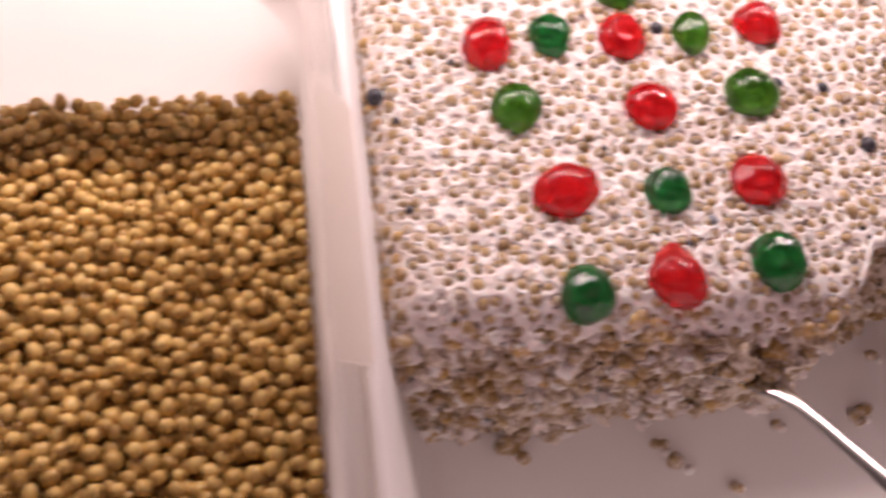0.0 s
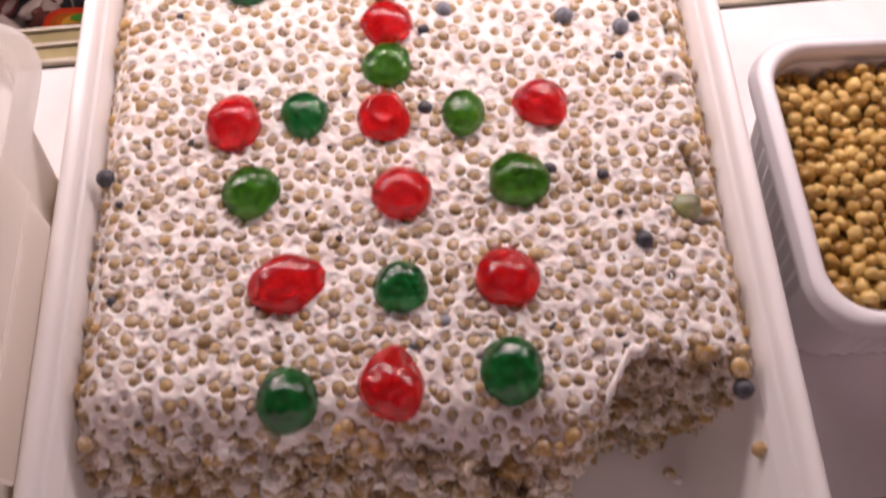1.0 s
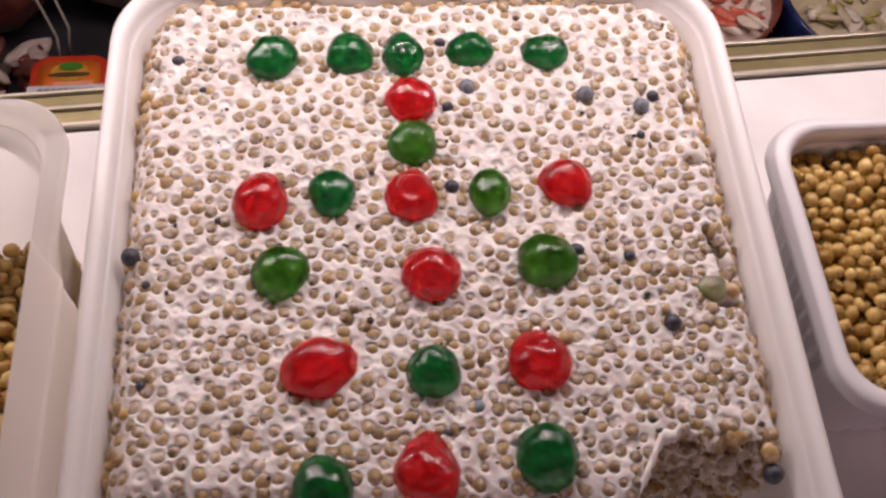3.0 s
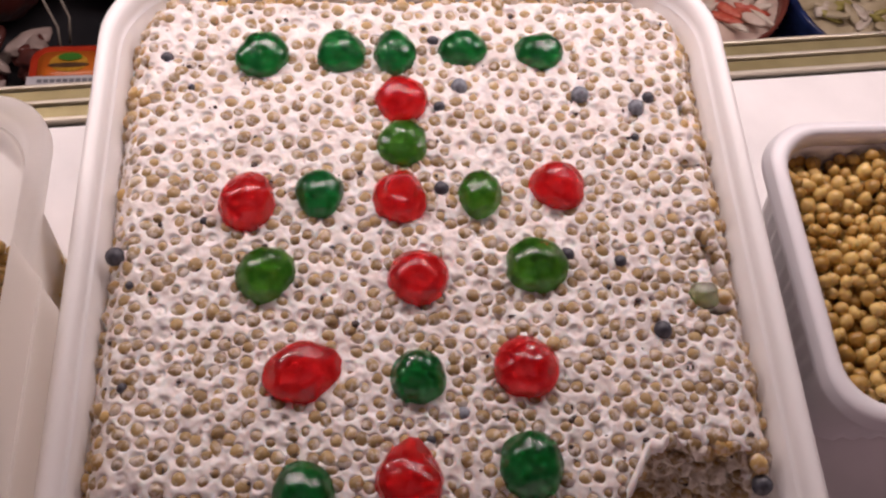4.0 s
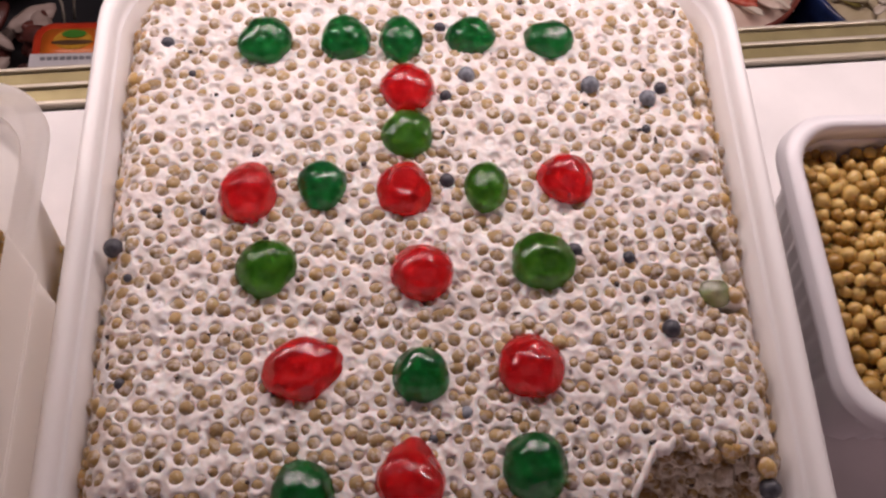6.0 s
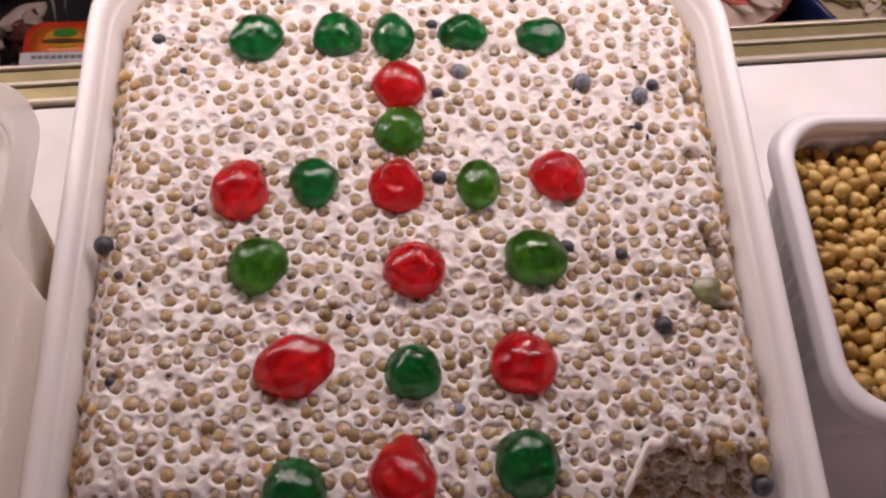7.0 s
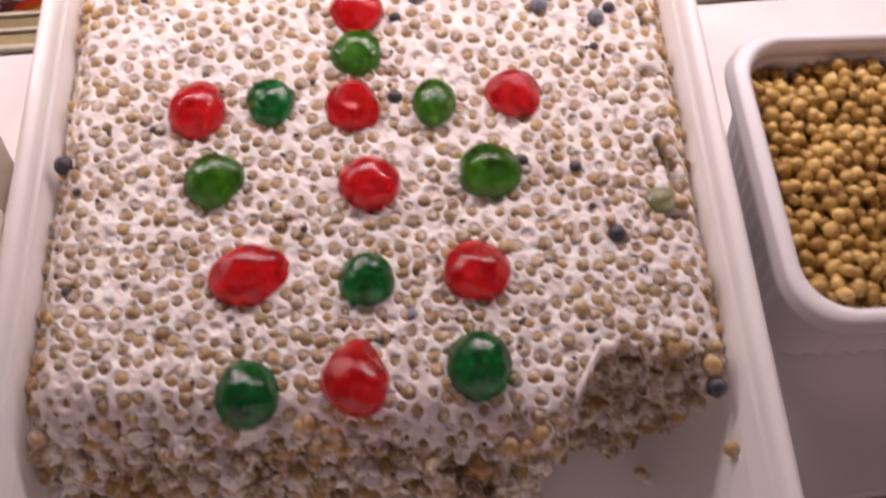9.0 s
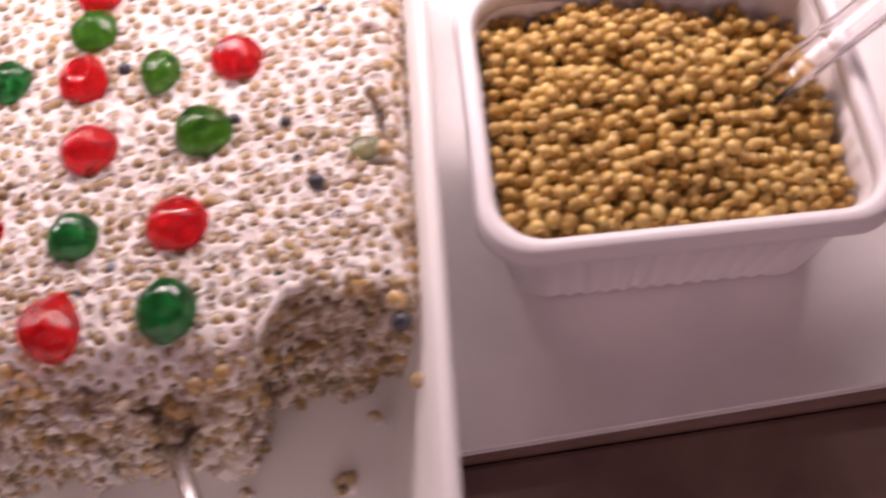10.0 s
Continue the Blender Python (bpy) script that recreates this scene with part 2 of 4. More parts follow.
def scatter_grains(thing, places, chosen, single, many, name="grain"):
    """places: (centre, radius, kind, euler). Those in chosen become parts of their own, the rest one joined part."""
    meshes = grain_meshes(name, single)
    rest_co, rest_f, base = [], [], 0
    for i, (c, r, kind, turn) in enumerate(places):
        m = Matrix.LocRotScale(c, Euler(turn), (r, r, r))
        if i in chosen:
            ob = new(name, meshes[kind])
            ob.matrix_world = m
            ob.parent = thing
        else:
            a = np.array(m)
            rest_co.append(GRAIN_CO[kind] @ a[:3, :3].T + a[:3, 3])
            rest_f.append(GRAIN_TRIS + base)
            base += len(GRAIN_CO[kind])
    if rest_co:
        me = bpy.data.meshes.new(name + "_mass")
        me.from_pydata(np.concatenate(rest_co).tolist(), [], np.concatenate(rest_f).tolist())
        me.materials.append(many)
        me.shade_smooth()
        ob = new(name + "_mass", me)
        ob.parent = thing
        tagged(ob, kind="stuff")


def wall_box(name, x0, y0, z0, x1, y1, z1, mat, bevel=0.0, turn=0.0, kind="structure", label=""):
    ob = part(name, box_bm(x0, y0, z0, x1, y1, z1, bevel), mat, smooth=False)
    ob.matrix_world = pose(0, 0, 0, 0, 0, turn)
    return tagged(ob, label, kind=kind)


# ---------------------------------------------------------------- the counter
TURN = 4.3
shelf_bm = box_bm(-0.60, 0.0724, -0.004, 0.80, 0.3020, 0.0)
for v in shelf_bm.verts:
    if v.co.y < 0.1:
        v.co.y += 0.009 * (v.co.x - 0.30)
bmesh.ops.bevel(shelf_bm, geom=list(shelf_bm.edges), offset=0.0012, segments=2, affect="EDGES")
shelf = part("shelf", shelf_bm, MAT_SHELF, smooth=False)
shelf.matrix_world = pose(0, 0, 0, 0, 0, TURN)
tagged(shelf, "white scuffed shelf board of the food counter", kind="structure")
wall_box("counter_front", -0.60, 0.0710, -0.10, 0.80, 0.293, -0.0045, MAT_BROWN, 0.002, TURN, label="dark brown front ledge below the shelf")
wall_box("counter_ledge", -0.60, 0.036, -0.10, 0.80, 0.0705, -0.012, MAT_BROWN, 0.002, TURN, label="dark brown lower ledge of the counter")
# solid black block in place of the shade in an open gap
wall_box("counter_gap_shade", -0.60, -0.10, -0.16, 0.80, 0.0355, -0.03, MAT_BLACK, 0.0, TURN, label="black block standing in for the shaded gap before the counter")
rail = new("shelf_rail")
tagged(rail, "olive metal rail with pale ridges along the shelf", "rail", kind="structure")
for y0, y1, z1, mat, nm in ((0.3050, 0.3060, -0.002, MAT_BLACK, "groove"), (0.3062, 0.3080, 0.0022, MAT_EDGE, "ridge"), (0.3082, 0.3150, 0.0006, MAT_RAIL, "band"),
                           (0.3152, 0.3170, 0.0026, MAT_EDGE, "ridge"), (0.3172, 0.3240, 0.0006, MAT_RAIL, "band"), (0.3242, 0.3260, 0.0026, MAT_EDGE, "ridge")):
    ob = part(nm, box_bm(-0.60, y0, -0.03, 0.80, y1, z1, 0.0005), mat, rail, smooth=False)
rail.matrix_world = pose(0, 0, 0, 0, 0, TURN) @ pose(0, -0.0026, 0)
wall_box("case_floor", -0.60, 0.30, -0.26, 0.80, 1.20, -0.24, MAT_DARK, 0, TURN, label="dark floor of the deeper display case")
wall_box("case_wall", -0.60, 0.3270, -0.239, 0.80, 0.334, -0.031, MAT_DARK, 0, TURN, label="dark wall of the case below the rail")
# plain walls that close the place
for nm, a in (("floor", (-2.5, -2.5, -1.02, 2.5, 2.5, -1.0)), ("ceiling", (-2.5, -2.5, 2.3, 2.5, 2.5, 2.32)), ("wall_north", (-2.5, 2.5, -1.0, 2.5, 2.52, 2.3)),
              ("wall_south", (-2.5, -2.52, -1.0, 2.5, -2.5, 2.3)), ("wall_east", (2.5, -2.5, -1.0, 2.52, 2.5, 2.3)), ("wall_west", (-2.52, -2.5, -1.0, -2.5, 2.5, 2.3))):
    wall_box(nm, *a, MAT_WALL, label="plain pale room " + nm.split("_")[0])

# ---------------------------------------------------------------- serving tray
TX0, TX1, TY0, TY1 = -0.0125, 0.2285, 0.018, 0.328
tray = split_vessel("serving_tray",
    [(0.030, 0.0010, 0.026, 0), (0.026, 0.0012, 0.027, 0), (0.021, 0.006, 0.028, 0), (0.0078, 0.0605, 0.030, 0)],
    [(0.0077, 0.0614, 0.030, 0), (0.002, 0.0612, 0.032, 0), (0.0004, 0.0612, 0.034, 0), (0.0, 0.0625, 0.034, 0), (0.0, 0.0655, 0.034, 0), (0.0004, 0.0669, 0.0338, 0), (0.0013, 0.0679, 0.0334, 0),
     (0.0027, 0.0683, 0.0325, 0), (0.0042, 0.0680, 0.0315, 0), (0.0056, 0.0669, 0.0307, 0), (0.0067, 0.0645, 0.0302, 0), (0.0077, 0.0600, 0.0298, 0)],
    [(0.0073, 0.0605, 0.0298, 0), (0.0105, 0.050, 0.0295, 0), (0.0190, 0.016, 0.0285, 0), (0.0215, 0.0085, 0.028, 0), (0.0255, 0.0050, 0.026, 0), (0.031, 0.0040, 0.024, 0)],
    TX1 - TX0, TY1 - TY0, 0.034, 0.006, MAT_TRAY, pose((TX0 + TX1) / 2, (TY0 + TY1) / 2, 0.0005), "white plastic serving tray holding a half-served grain cake", "tray")


# ---------------------------------------------------------------- grain cake
CX0, CX1, CYB = -0.0022, 0.2182, 0.3170


def front_line(x):
    """Where the top of the cake breaks off towards the tray's empty end."""
    y = 0.1075 - 0.006 * (x - 0.1) / 0.1 + 0.0030 * noise.noise((x * 60, 3.1, 0)) + 0.0022 * noise.noise((x * 170, 7.7, 0))
    t = min(1.0, max(0.0, (x - 0.157) / 0.019))
    t = t * t * (3 - 2 * t)
    deep = 0.1320 - 60 * (x - 0.190) ** 2 * 0.2 + 0.0020 * noise.noise((x * 200, 1.3, 0))
    return y * (1 - t) + deep * t


def foot_line(x):
    y = 0.0895 - 0.0015 * noise.noise((x * 90, 9.1, 0)) + 0.0025 * noise.noise((x * 240, 4.4, 0))
    if x < 0.03:
        y += 0.004 * (0.03 - x) / 0.03
    t = min(1.0, max(0.0, (x - 0.153) / 0.008))
    t = t * t * (3 - 2 * t)
    return y * (1 - t) + (0.1155 + 0.10 * max(0, x - 0.19)) * t


def top_height(x, y):
    z = 0.0635 + 0.0012 * noise.noise((x * 22, y * 22, 0.5)) + 0.0006 * noise.noise((x * 70, y * 70, 2.5))
    side = min(x - CX0, CX1 - x)
    if side < 0.011:
        z -= 0.0130 * (1 - max(0.0, side) / 0.011) ** 2
    back = CYB - y
    if back < 0.006:
        z -= 0.006 * (1 - max(0.0, back) / 0.006) ** 2
    rim_corner = max(0.0, 0.022 - (x - CX0)) + max(0.0, 0.022 - (CX1 - x))
    if rim_corner and back < 0.022:
        z -= 0.012 * min(1.0, max(0.0, math.hypot(rim_corner, 0.022 - back) - 0.016) / 0.010)
    for cx, cy, dx, dy in ((0.2078, 0.200, 0.0020, 0.0050), (0.2098, 0.191, 0.0018, 0.0055), (0.2075, 0.178, 0.0035, 0.0018), (0.2060, 0.236, 0.0030, 0.0018), (0.2085, 0.262, 0.0014, 0.0045)):
        z -= 0.0110 * math.exp(-((x - cx + 0.3 * (y - cy)) / dx) ** 2 - ((y - cy) / dy) ** 2)
    lip = y - front_line(x)
    bite = min(1.0, max(0.0, (x - 0.160) / 0.012))
    reach = 0.014 - 0.009 * bite
    if lip < reach:
        z -= (0.0065 - 0.0045 * bite) * (1 - max(0.0, lip) / reach) ** 2
    return z


NX, NT, NF = 500, 470, 170
FACE_AT = NT / (NT + NF)


def cake_point(u, v):
    """A place on the cake's skin: u across, v from the back over the top and down the broken face."""
    x = CX0 + (CX1 - CX0) * u
    yf = front_line(x)
    if v <= FACE_AT:
        y = CYB + (yf - CYB) * (v / FACE_AT)
        return Vector((x, y, top_height(x, y)))
    s = (v - FACE_AT) / (1 - FACE_AT)
    z0 = top_height(x, yf)
    y1 = foot_line(x)
    sag = 0.25 * math.sin(math.pi * s) * (yf - y1)
    hollow = min(1.0, max(0.0, (x - 0.160) / 0.010)) * min(1.0, max(0.0, (0.2135 - x) / 0.008))
    under = 0.0105 * hollow * math.sin(math.pi * min(1.0, s * 1.5))
    return Vector((x, yf + (y1 - yf) * s - sag * 0.6 * (1 - hollow) + under, z0 + (0.0042 - z0) * s))


us, vs = np.linspace(0, 1, NX), np.linspace(0, 1, NT + NF)
skin = np.array([[cake_point(u, v)[:] for v in vs] for u in us])
du, dv = np.gradient(skin, axis=0), np.gradient(skin, axis=1)
skin_n = np.cross(dv, du)
skin_n /= np.linalg.norm(skin_n, axis=2, keepdims=True) + 1e-12
on_face = np.clip((vs - FACE_AT) / 0.03, 0, 1)[None, :] * np.ones((NX, 1))

RED = "glossy red candied cherry sunk in the cream"
GRN = "glossy dark green candied cherry sunk in the cream"
LEAF = "glossy leaf-green candied cherry sunk in the cream"
CHERRIES = [
    (0.0488, 0.2844, 0.0205, 0.019, 0.0082, MAT_GREEN, GRN, 0, 0), (0.0785, 0.2854, 0.0195, 0.018, 0.0080, MAT_GREEN, GRN, 20, 0), (0.0988, 0.2851, 0.0175, 0.019, 0.0078, MAT_GREEN, GRN, 0, 0),
    (0.1258, 0.2874, 0.0195, 0.016, 0.0078, MAT_GREEN, GRN, 10, 0), (0.1552, 0.2857, 0.0195, 0.0155, 0.0075, MAT_GREEN, GRN, 0, 0),
    (0.1010, 0.2634, 0.0205, 0.019, 0.0088, MAT_RED, RED, 10, 0), (0.1008, 0.2436, 0.0190, 0.0175, 0.0080, MAT_LEAFGREEN, LEAF, 35, 0),
    (0.0453, 0.2204, 0.0200, 0.022, 0.0088, MAT_RED, RED, -15, 0), (0.0708, 0.2224, 0.0170, 0.0180, 0.0078, MAT_GREEN, GRN, 0, 0), (0.0990, 0.2212, 0.0200, 0.0200, 0.0086, MAT_RED, RED, 0, 0),
    (0.1277, 0.2219, 0.0155, 0.0190, 0.0078, MAT_LEAFGREEN, LEAF, -10, 0), (0.1563, 0.2249, 0.0195, 0.0190, 0.0084, MAT_RED, RED, 25, 0),
    (0.0530, 0.1914, 0.0195, 0.0205, 0.0085, MAT_LEAFGREEN, LEAF, -30, 0), (0.1045, 0.1894, 0.0215, 0.0185, 0.0086, MAT_RED, RED, 0, 0), (0.1457, 0.1931, 0.0220, 0.0190, 0.0088, MAT_LEAFGREEN, LEAF, 0, 0),
    (0.0660, 0.1566, 0.0265, 0.0190, 0.0090, MAT_RED, RED, 22, 0), (0.1030, 0.1539, 0.0190, 0.0185, 0.0082, MAT_GREEN, GRN, 0, 0), (0.1388, 0.1562, 0.0225, 0.0205, 0.0092, MAT_RED, RED, 30, 0),
    (0.0665, 0.1171, 0.0190, 0.0200, 0.0090, MAT_GREEN, GRN, 0, 0), (0.0990, 0.1201, 0.0205, 0.0205, 0.0092, MAT_RED, RED, 20, 0.006), (0.1370, 0.1236, 0.0205, 0.0210, 0.0098, MAT_GREEN, GRN, 0, 0),
]


def under_cherry(x, y, grow=1.0):
    return any(((x - c[0]) / (c[2] * 0.5 * grow)) ** 2 + ((y - c[1] - 0.0024) / (c[3] * 0.5 * grow)) ** 2 < 1 for c in CHERRIES)


# grains: thrown at random on the skin, never nearer than they are thick
rnd = random.Random(7)
cells, cake_grains = {}, []
flat, flat_n, flat_f = skin.reshape(-1, 3), skin_n.reshape(-1, 3), on_face.reshape(-1)
weights = np.linalg.norm(np.cross(du, dv), axis=2).reshape(-1)
order = np.random.RandomState(5).choice(len(flat), size=44000, p=weights / weights.sum())
for i in order:
    q, face = flat[i], flat_f[i] > 0.5
    if not face and under_cherry(q[0], q[1], 1.05):
        continue
    edge = min(q[0] - CX0, CX1 - q[0], CYB - q[1]) < 0.0062 + 0.007 * noise.noise((q[0] * 60, q[1] * 60, 5.0))
    r = rnd.uniform(0.0027, 0.0034) if rnd.random() < 0.75 else rnd.uniform(0.0019, 0.0026)
    if face:
        r *= 0.95
    if edge:
        r = rnd.uniform(0.0024, 0.0034)
    front = min(1.0, max(0.0, (0.23 - q[1]) / 0.08))
    loose = 1.0 + 0.30 * max(0.0, noise.noise((q[0] * 42, q[1] * 42, 6.0)))
    gap = (0.0046 - 0.0005 * front) * rnd.uniform(0.86, 1.16) * loose if not (face or edge) else (r + 0.0026) * 0.84
    key = tuple(int(c // 0.008) for c in q)
    near = [p for a in (-1, 0, 1) for b in (-1, 0, 1) for c in (-1, 0, 1) for p in cells.get((key[0] + a, key[1] + b, key[2] + c), ())]
    if any((q[0] - p[0]) ** 2 + (q[1] - p[1]) ** 2 + (q[2] - p[2]) ** 2 < gap * gap for p in near):
        continue
    cells.setdefault(key, []).append(q)
    smear = noise.noise((q[0] * 34, q[1] * 34, 8.0)) > 0.42
    depth = rnd.uniform(0.62, 0.92) * r if rnd.random() < 0.9 and not smear else rnd.uniform(1.12, 1.24) * r
    if edge:
        depth = rnd.uniform(0.1, 0.9) * r
    if face:
        depth = rnd.uniform(0.1, 0.9) * r if noise.noise((q[0] * 90, q[1] * 90, q[2] * 90)) < 0.12 else rnd.uniform(0.8, 1.2) * r
    cake_grains.append((q, flat_n[i], r, depth, face, edge and not face, i))

# the cream: heaped between the grains, drawn down where it meets them
centres = np.array([g[0] for g in cake_grains])
radii = np.array([g[2] for g in cake_grains])
disp = np.zeros(len(flat))
bins = {}
for k, c in enumerate(centres):
    bins.setdefault(tuple((c // 0.006).astype(int)), []).append(k)
near_d = np.full(len(flat), 0.02)
vert_bin = (flat // 0.006).astype(int)
groups = {}
for i, key in enumerate(map(tuple, vert_bin)):
    groups.setdefault(key, []).append(i)
for key, idx in groups.items():
    ks = [k for a in (-1, 0, 1) for b in (-1, 0, 1) for c in (-1, 0, 1) for k in bins.get((key[0] + a, key[1] + b, key[2] + c), ())]
    if ks:
        d = np.linalg.norm(flat[idx][:, None, :] - centres[ks][None], axis=2) / radii[ks][None]
        near_d[idx] = d.min(axis=1)
t = np.clip((near_d - 0.50) / 0.42, 0, 1)
disp += 0.0010 * (t * t * (3 - 2 * t)) - 0.0005
# small pits where the cream has not closed round a grain
pit_rnd = np.random.RandomState(17)
pit_at = flat[pit_rnd.choice(len(flat), size=260, p=weights / weights.sum())]
pit_wide, pit_deep = pit_rnd.uniform(0.0005, 0.0012, 260), pit_rnd.uniform(0.0012, 0.0032, 260)
pit_slant = pit_rnd.uniform(0, math.pi, 260)
for c, wide, deep, slant in zip(pit_at, pit_wide, pit_deep, pit_slant):
    close = np.nonzero(np.abs(flat - c).max(axis=1) < 4 * wide)[0]
    d = flat[close] - c
    along, across = d[:, 0] * math.cos(slant) + d[:, 1] * math.sin(slant), d[:, 1] * math.cos(slant) - d[:, 0] * math.sin(slant)
    disp[close] -= deep * np.exp(-(along / (1.8 * wide)) ** 2 - (across / wide) ** 2 - (d[:, 2] / wide) ** 2)
fine_n = np.array([noise.noise(Vector(q) * 480 + Vector((1, 8, 2))) + 0.8 * noise.noise(Vector(q) * 250 + Vector((7, 1, 3))) for q in flat])
rough_n = np.array([noise.fractal(Vector(q) * 260, 1.0, 2.1, 4) for q in flat])
lump_n = np.array([noise.fractal(Vector(q) * 75 + Vector((9, 3, 1)), 1.0, 2.0, 4) for q in flat])
crag_n = np.array([noise.noise(Vector(q) * 170 + Vector((2, 5, 4))) if k > 0 else 0.0 for q, k in zip(flat, flat_f)])
big_n = np.array([noise.noise(Vector(q) * 42 + Vector((4, 2, 6))) if k > 0 else 0.0 for q, k in zip(flat, flat_f)])
face_shift = 0.0036 * lump_n + 0.0024 * crag_n + 0.0035 * big_n
disp += 0.00034 * fine_n + 0.00036 * rough_n + 0.0005 * lump_n + flat_f * (face_shift + 0.0006 * rough_n)
cream_co = flat + flat_n * disp[:, None]
cream_co[:, 2] = np.maximum(cream_co[:, 2], 0.0043)
NV = NT + NF
a = (np.arange(NX - 1)[:, None] * NV + np.arange(NV - 1)[None]).reshape(-1)
cake = new("grain_cake")
tagged(cake, "cream-bound cake of boiled grains, broken off along its front", "cake")
me = bpy.data.meshes.new("cream")
me.from_pydata(cream_co.tolist(), [], np.stack([a, a + 1, a + NV + 1, a + NV], 1).tolist())
me.materials.append(MAT_CREAM)
me.materials.append(MAT_CRUMBLY)
inside = (flat_f[a] + 0.5 * lump_n[a] > 0.75).astype(np.int32)
me.polygons.foreach_set("material_index", inside)
me.shade_smooth()
cream = new("cream", me)
cream.parent = cake
tagged(cream, "white whipped cream coating")
places = []
rim_places = []
for q, nrm, r, depth, face, edge, i in cake_grains:
    lift = flat_f[i] * face_shift[i] + 0.0005 * lump_n[i]
    c = Vector(q) - Vector(nrm) * (depth - 0.0003 - lift)
    c.z = max(c.z, 0.0045 + r)
    (rim_places if edge and rnd.random() < 0.5 else places).append((c, r, rnd.randrange(4), (rnd.uniform(0, 6.28), rnd.uniform(0, 6.28), rnd.uniform(0, 6.28))))
middle = sorted(range(len(places)), key=lambda i: max(abs(places[i][0][0] - 0.105), abs(places[i][0][1] - 0.19)))[:300]
scatter_grains(cake, places, set(middle), MAT_GRAIN, MAT_GRAIN_MANY)
scatter_grains(cake, rim_places, set(), MAT_GOLDEN, MAT_GOLDEN_MANY, "bare_rim_grain")


# ---------------------------------------------------------------- candied cherries
def cherry(x, y, w, d, h, mat, label, seed, turn=0.0, point=0.0, ring_dent=0.0):
    rr = random.Random(seed)
    off = Vector((rr.uniform(0, 90), rr.uniform(0, 90), rr.uniform(0, 90)))
    bm = bmesh.new()
    bmesh.ops.create_uvsphere(bm, u_segments=60, v_segments=40, radius=1.0)
    for v in bm.verts:
        c = v.co.copy()
        k = 0.99 + 0.13 * noise.noise(c * 0.9 + off) + 0.06 * noise.noise(c * 2.2 + off) + 0.018 * noise.noise(c * 5.0 + off) + 0.005 * noise.noise(c * 9.0 + off) + 0.006 * noise.noise(c * 17.0 + off)
        q = Vector((c.x * w / 2 * k, c.y * d * 0.54 * k, c.z * h * k))
        if point:
            pull = max(0.0, c.dot(Vector((0.45, 0.85, 0.1)))) ** 6
            q += Vector((0.45, 0.85, 0.0)) * pull * point
        if ring_dent and c.z > 0.3:
            rad = math.hypot(c.x, c.y)
            q.z += ring_dent * (math.exp(-((rad - 0.50) / 0.12) ** 2) - 1.3 * math.exp(-(rad / 0.36) ** 2))
        v.co = q
    ob = part("candied_cherry", bm, mat)
    ob.matrix_world = pose(x, y + 0.0024, 0.0630, rr.uniform(-8, 8), rr.uniform(-8, 8), turn)
    return tagged(ob, label, "candied cherry", "candied cherries on the cake")


for k, (x, y, w, d, h, mat, label, turn, point) in enumerate(CHERRIES):
    cherry(x, y, w, d, h, mat, label, 40 + k, turn, point, 0.0009 if k == 9 else 0.0)
sunk = cherry(0.203, 0.181, 0.0120, 0.0100, 0.0022, MAT_PALEGREEN, "pale green candied cherry nearly buried in the cream", 99)


# ---------------------------------------------------------------- dark sugar pearls
def pearl(x, y, r, mat, label, seed, lift=0.0):
    bm = icosphere(r, 3)
    for v in bm.verts:
        v.co *= 1 + 0.08 * noise.noise(v.co * 300 + Vector((seed, 0, 0)))
        v.co.z *= 0.9
    ob = part("sugar_pearl", bm, mat)
    ob.location = (x, y + 0.0006, (0.0636 if lift == 0 else lift) + 0.0002)
    return tagged(ob, label, "sugar pearl", "dark sugar pearls on the cake")


DK, GY = "small black sugar pearl pressed into the cream", "small blue-grey sugar pearl on the cream"
for k, (x, y, r, mat, label, lift) in enumerate((
        (0.186, 0.170, 0.0032, MAT_PEARL, DK, 0), (0.0015, 0.203, 0.0034, MAT_PEARL, DK, 0.0605), (0.123, 0.271, 0.0034, MAT_GREYPEARL, GY, 0), (0.115, 0.262, 0.0022, MAT_PEARL, DK, 0),
        (0.169, 0.267, 0.0035, MAT_GREYPEARL, GY, 0), (0.190, 0.261, 0.0033, MAT_GREYPEARL, GY, 0), (0.1955, 0.2655, 0.0024, MAT_PEARL, DK, 0), (0.175, 0.196, 0.0023, MAT_PEARL, DK, 0),
        (0.1565, 0.199, 0.0026, MAT_PEARL, DK, 0), (0.114, 0.2265, 0.0027, MAT_PEARL, DK, 0), (0.013, 0.286, 0.0026, MAT_PEARL, DK, 0.0625), (0.2125, 0.1185, 0.0035, MAT_PEARL, DK, 0.056),
        (0.114, 0.293, 0.0022, MAT_PEARL, DK, 0), (0.1170, 0.1430, 0.0028, MAT_GREYPEARL, GY, 0.0624), (0.0310, 0.2150, 0.0016, MAT_PEARL, DK, 0.0629), (0.0080, 0.1910, 0.0015, MAT_PEARL, DK, 0.0629), (0.0090, 0.1550, 0.0018, MAT_PEARL, DK, 0.0629),
        (0.0470, 0.2500, 0.0017, MAT_PEARL, DK, 0.0629), (0.1880, 0.2480, 0.0017, MAT_PEARL, DK, 0.0629), (0.1560, 0.2000, 0.002, MAT_PEARL, DK, 0.0629), (0.0230, 0.2720, 0.0014, MAT_PEARL, DK, 0.0629), (0.1060, 0.1350, 0.0017, MAT_PEARL, DK, 0.0629), (0.0820, 0.1480, 0.0014, MAT_PEARL, DK, 0.0629))):
    pearl(x, y, r, mat, label, k, lift)


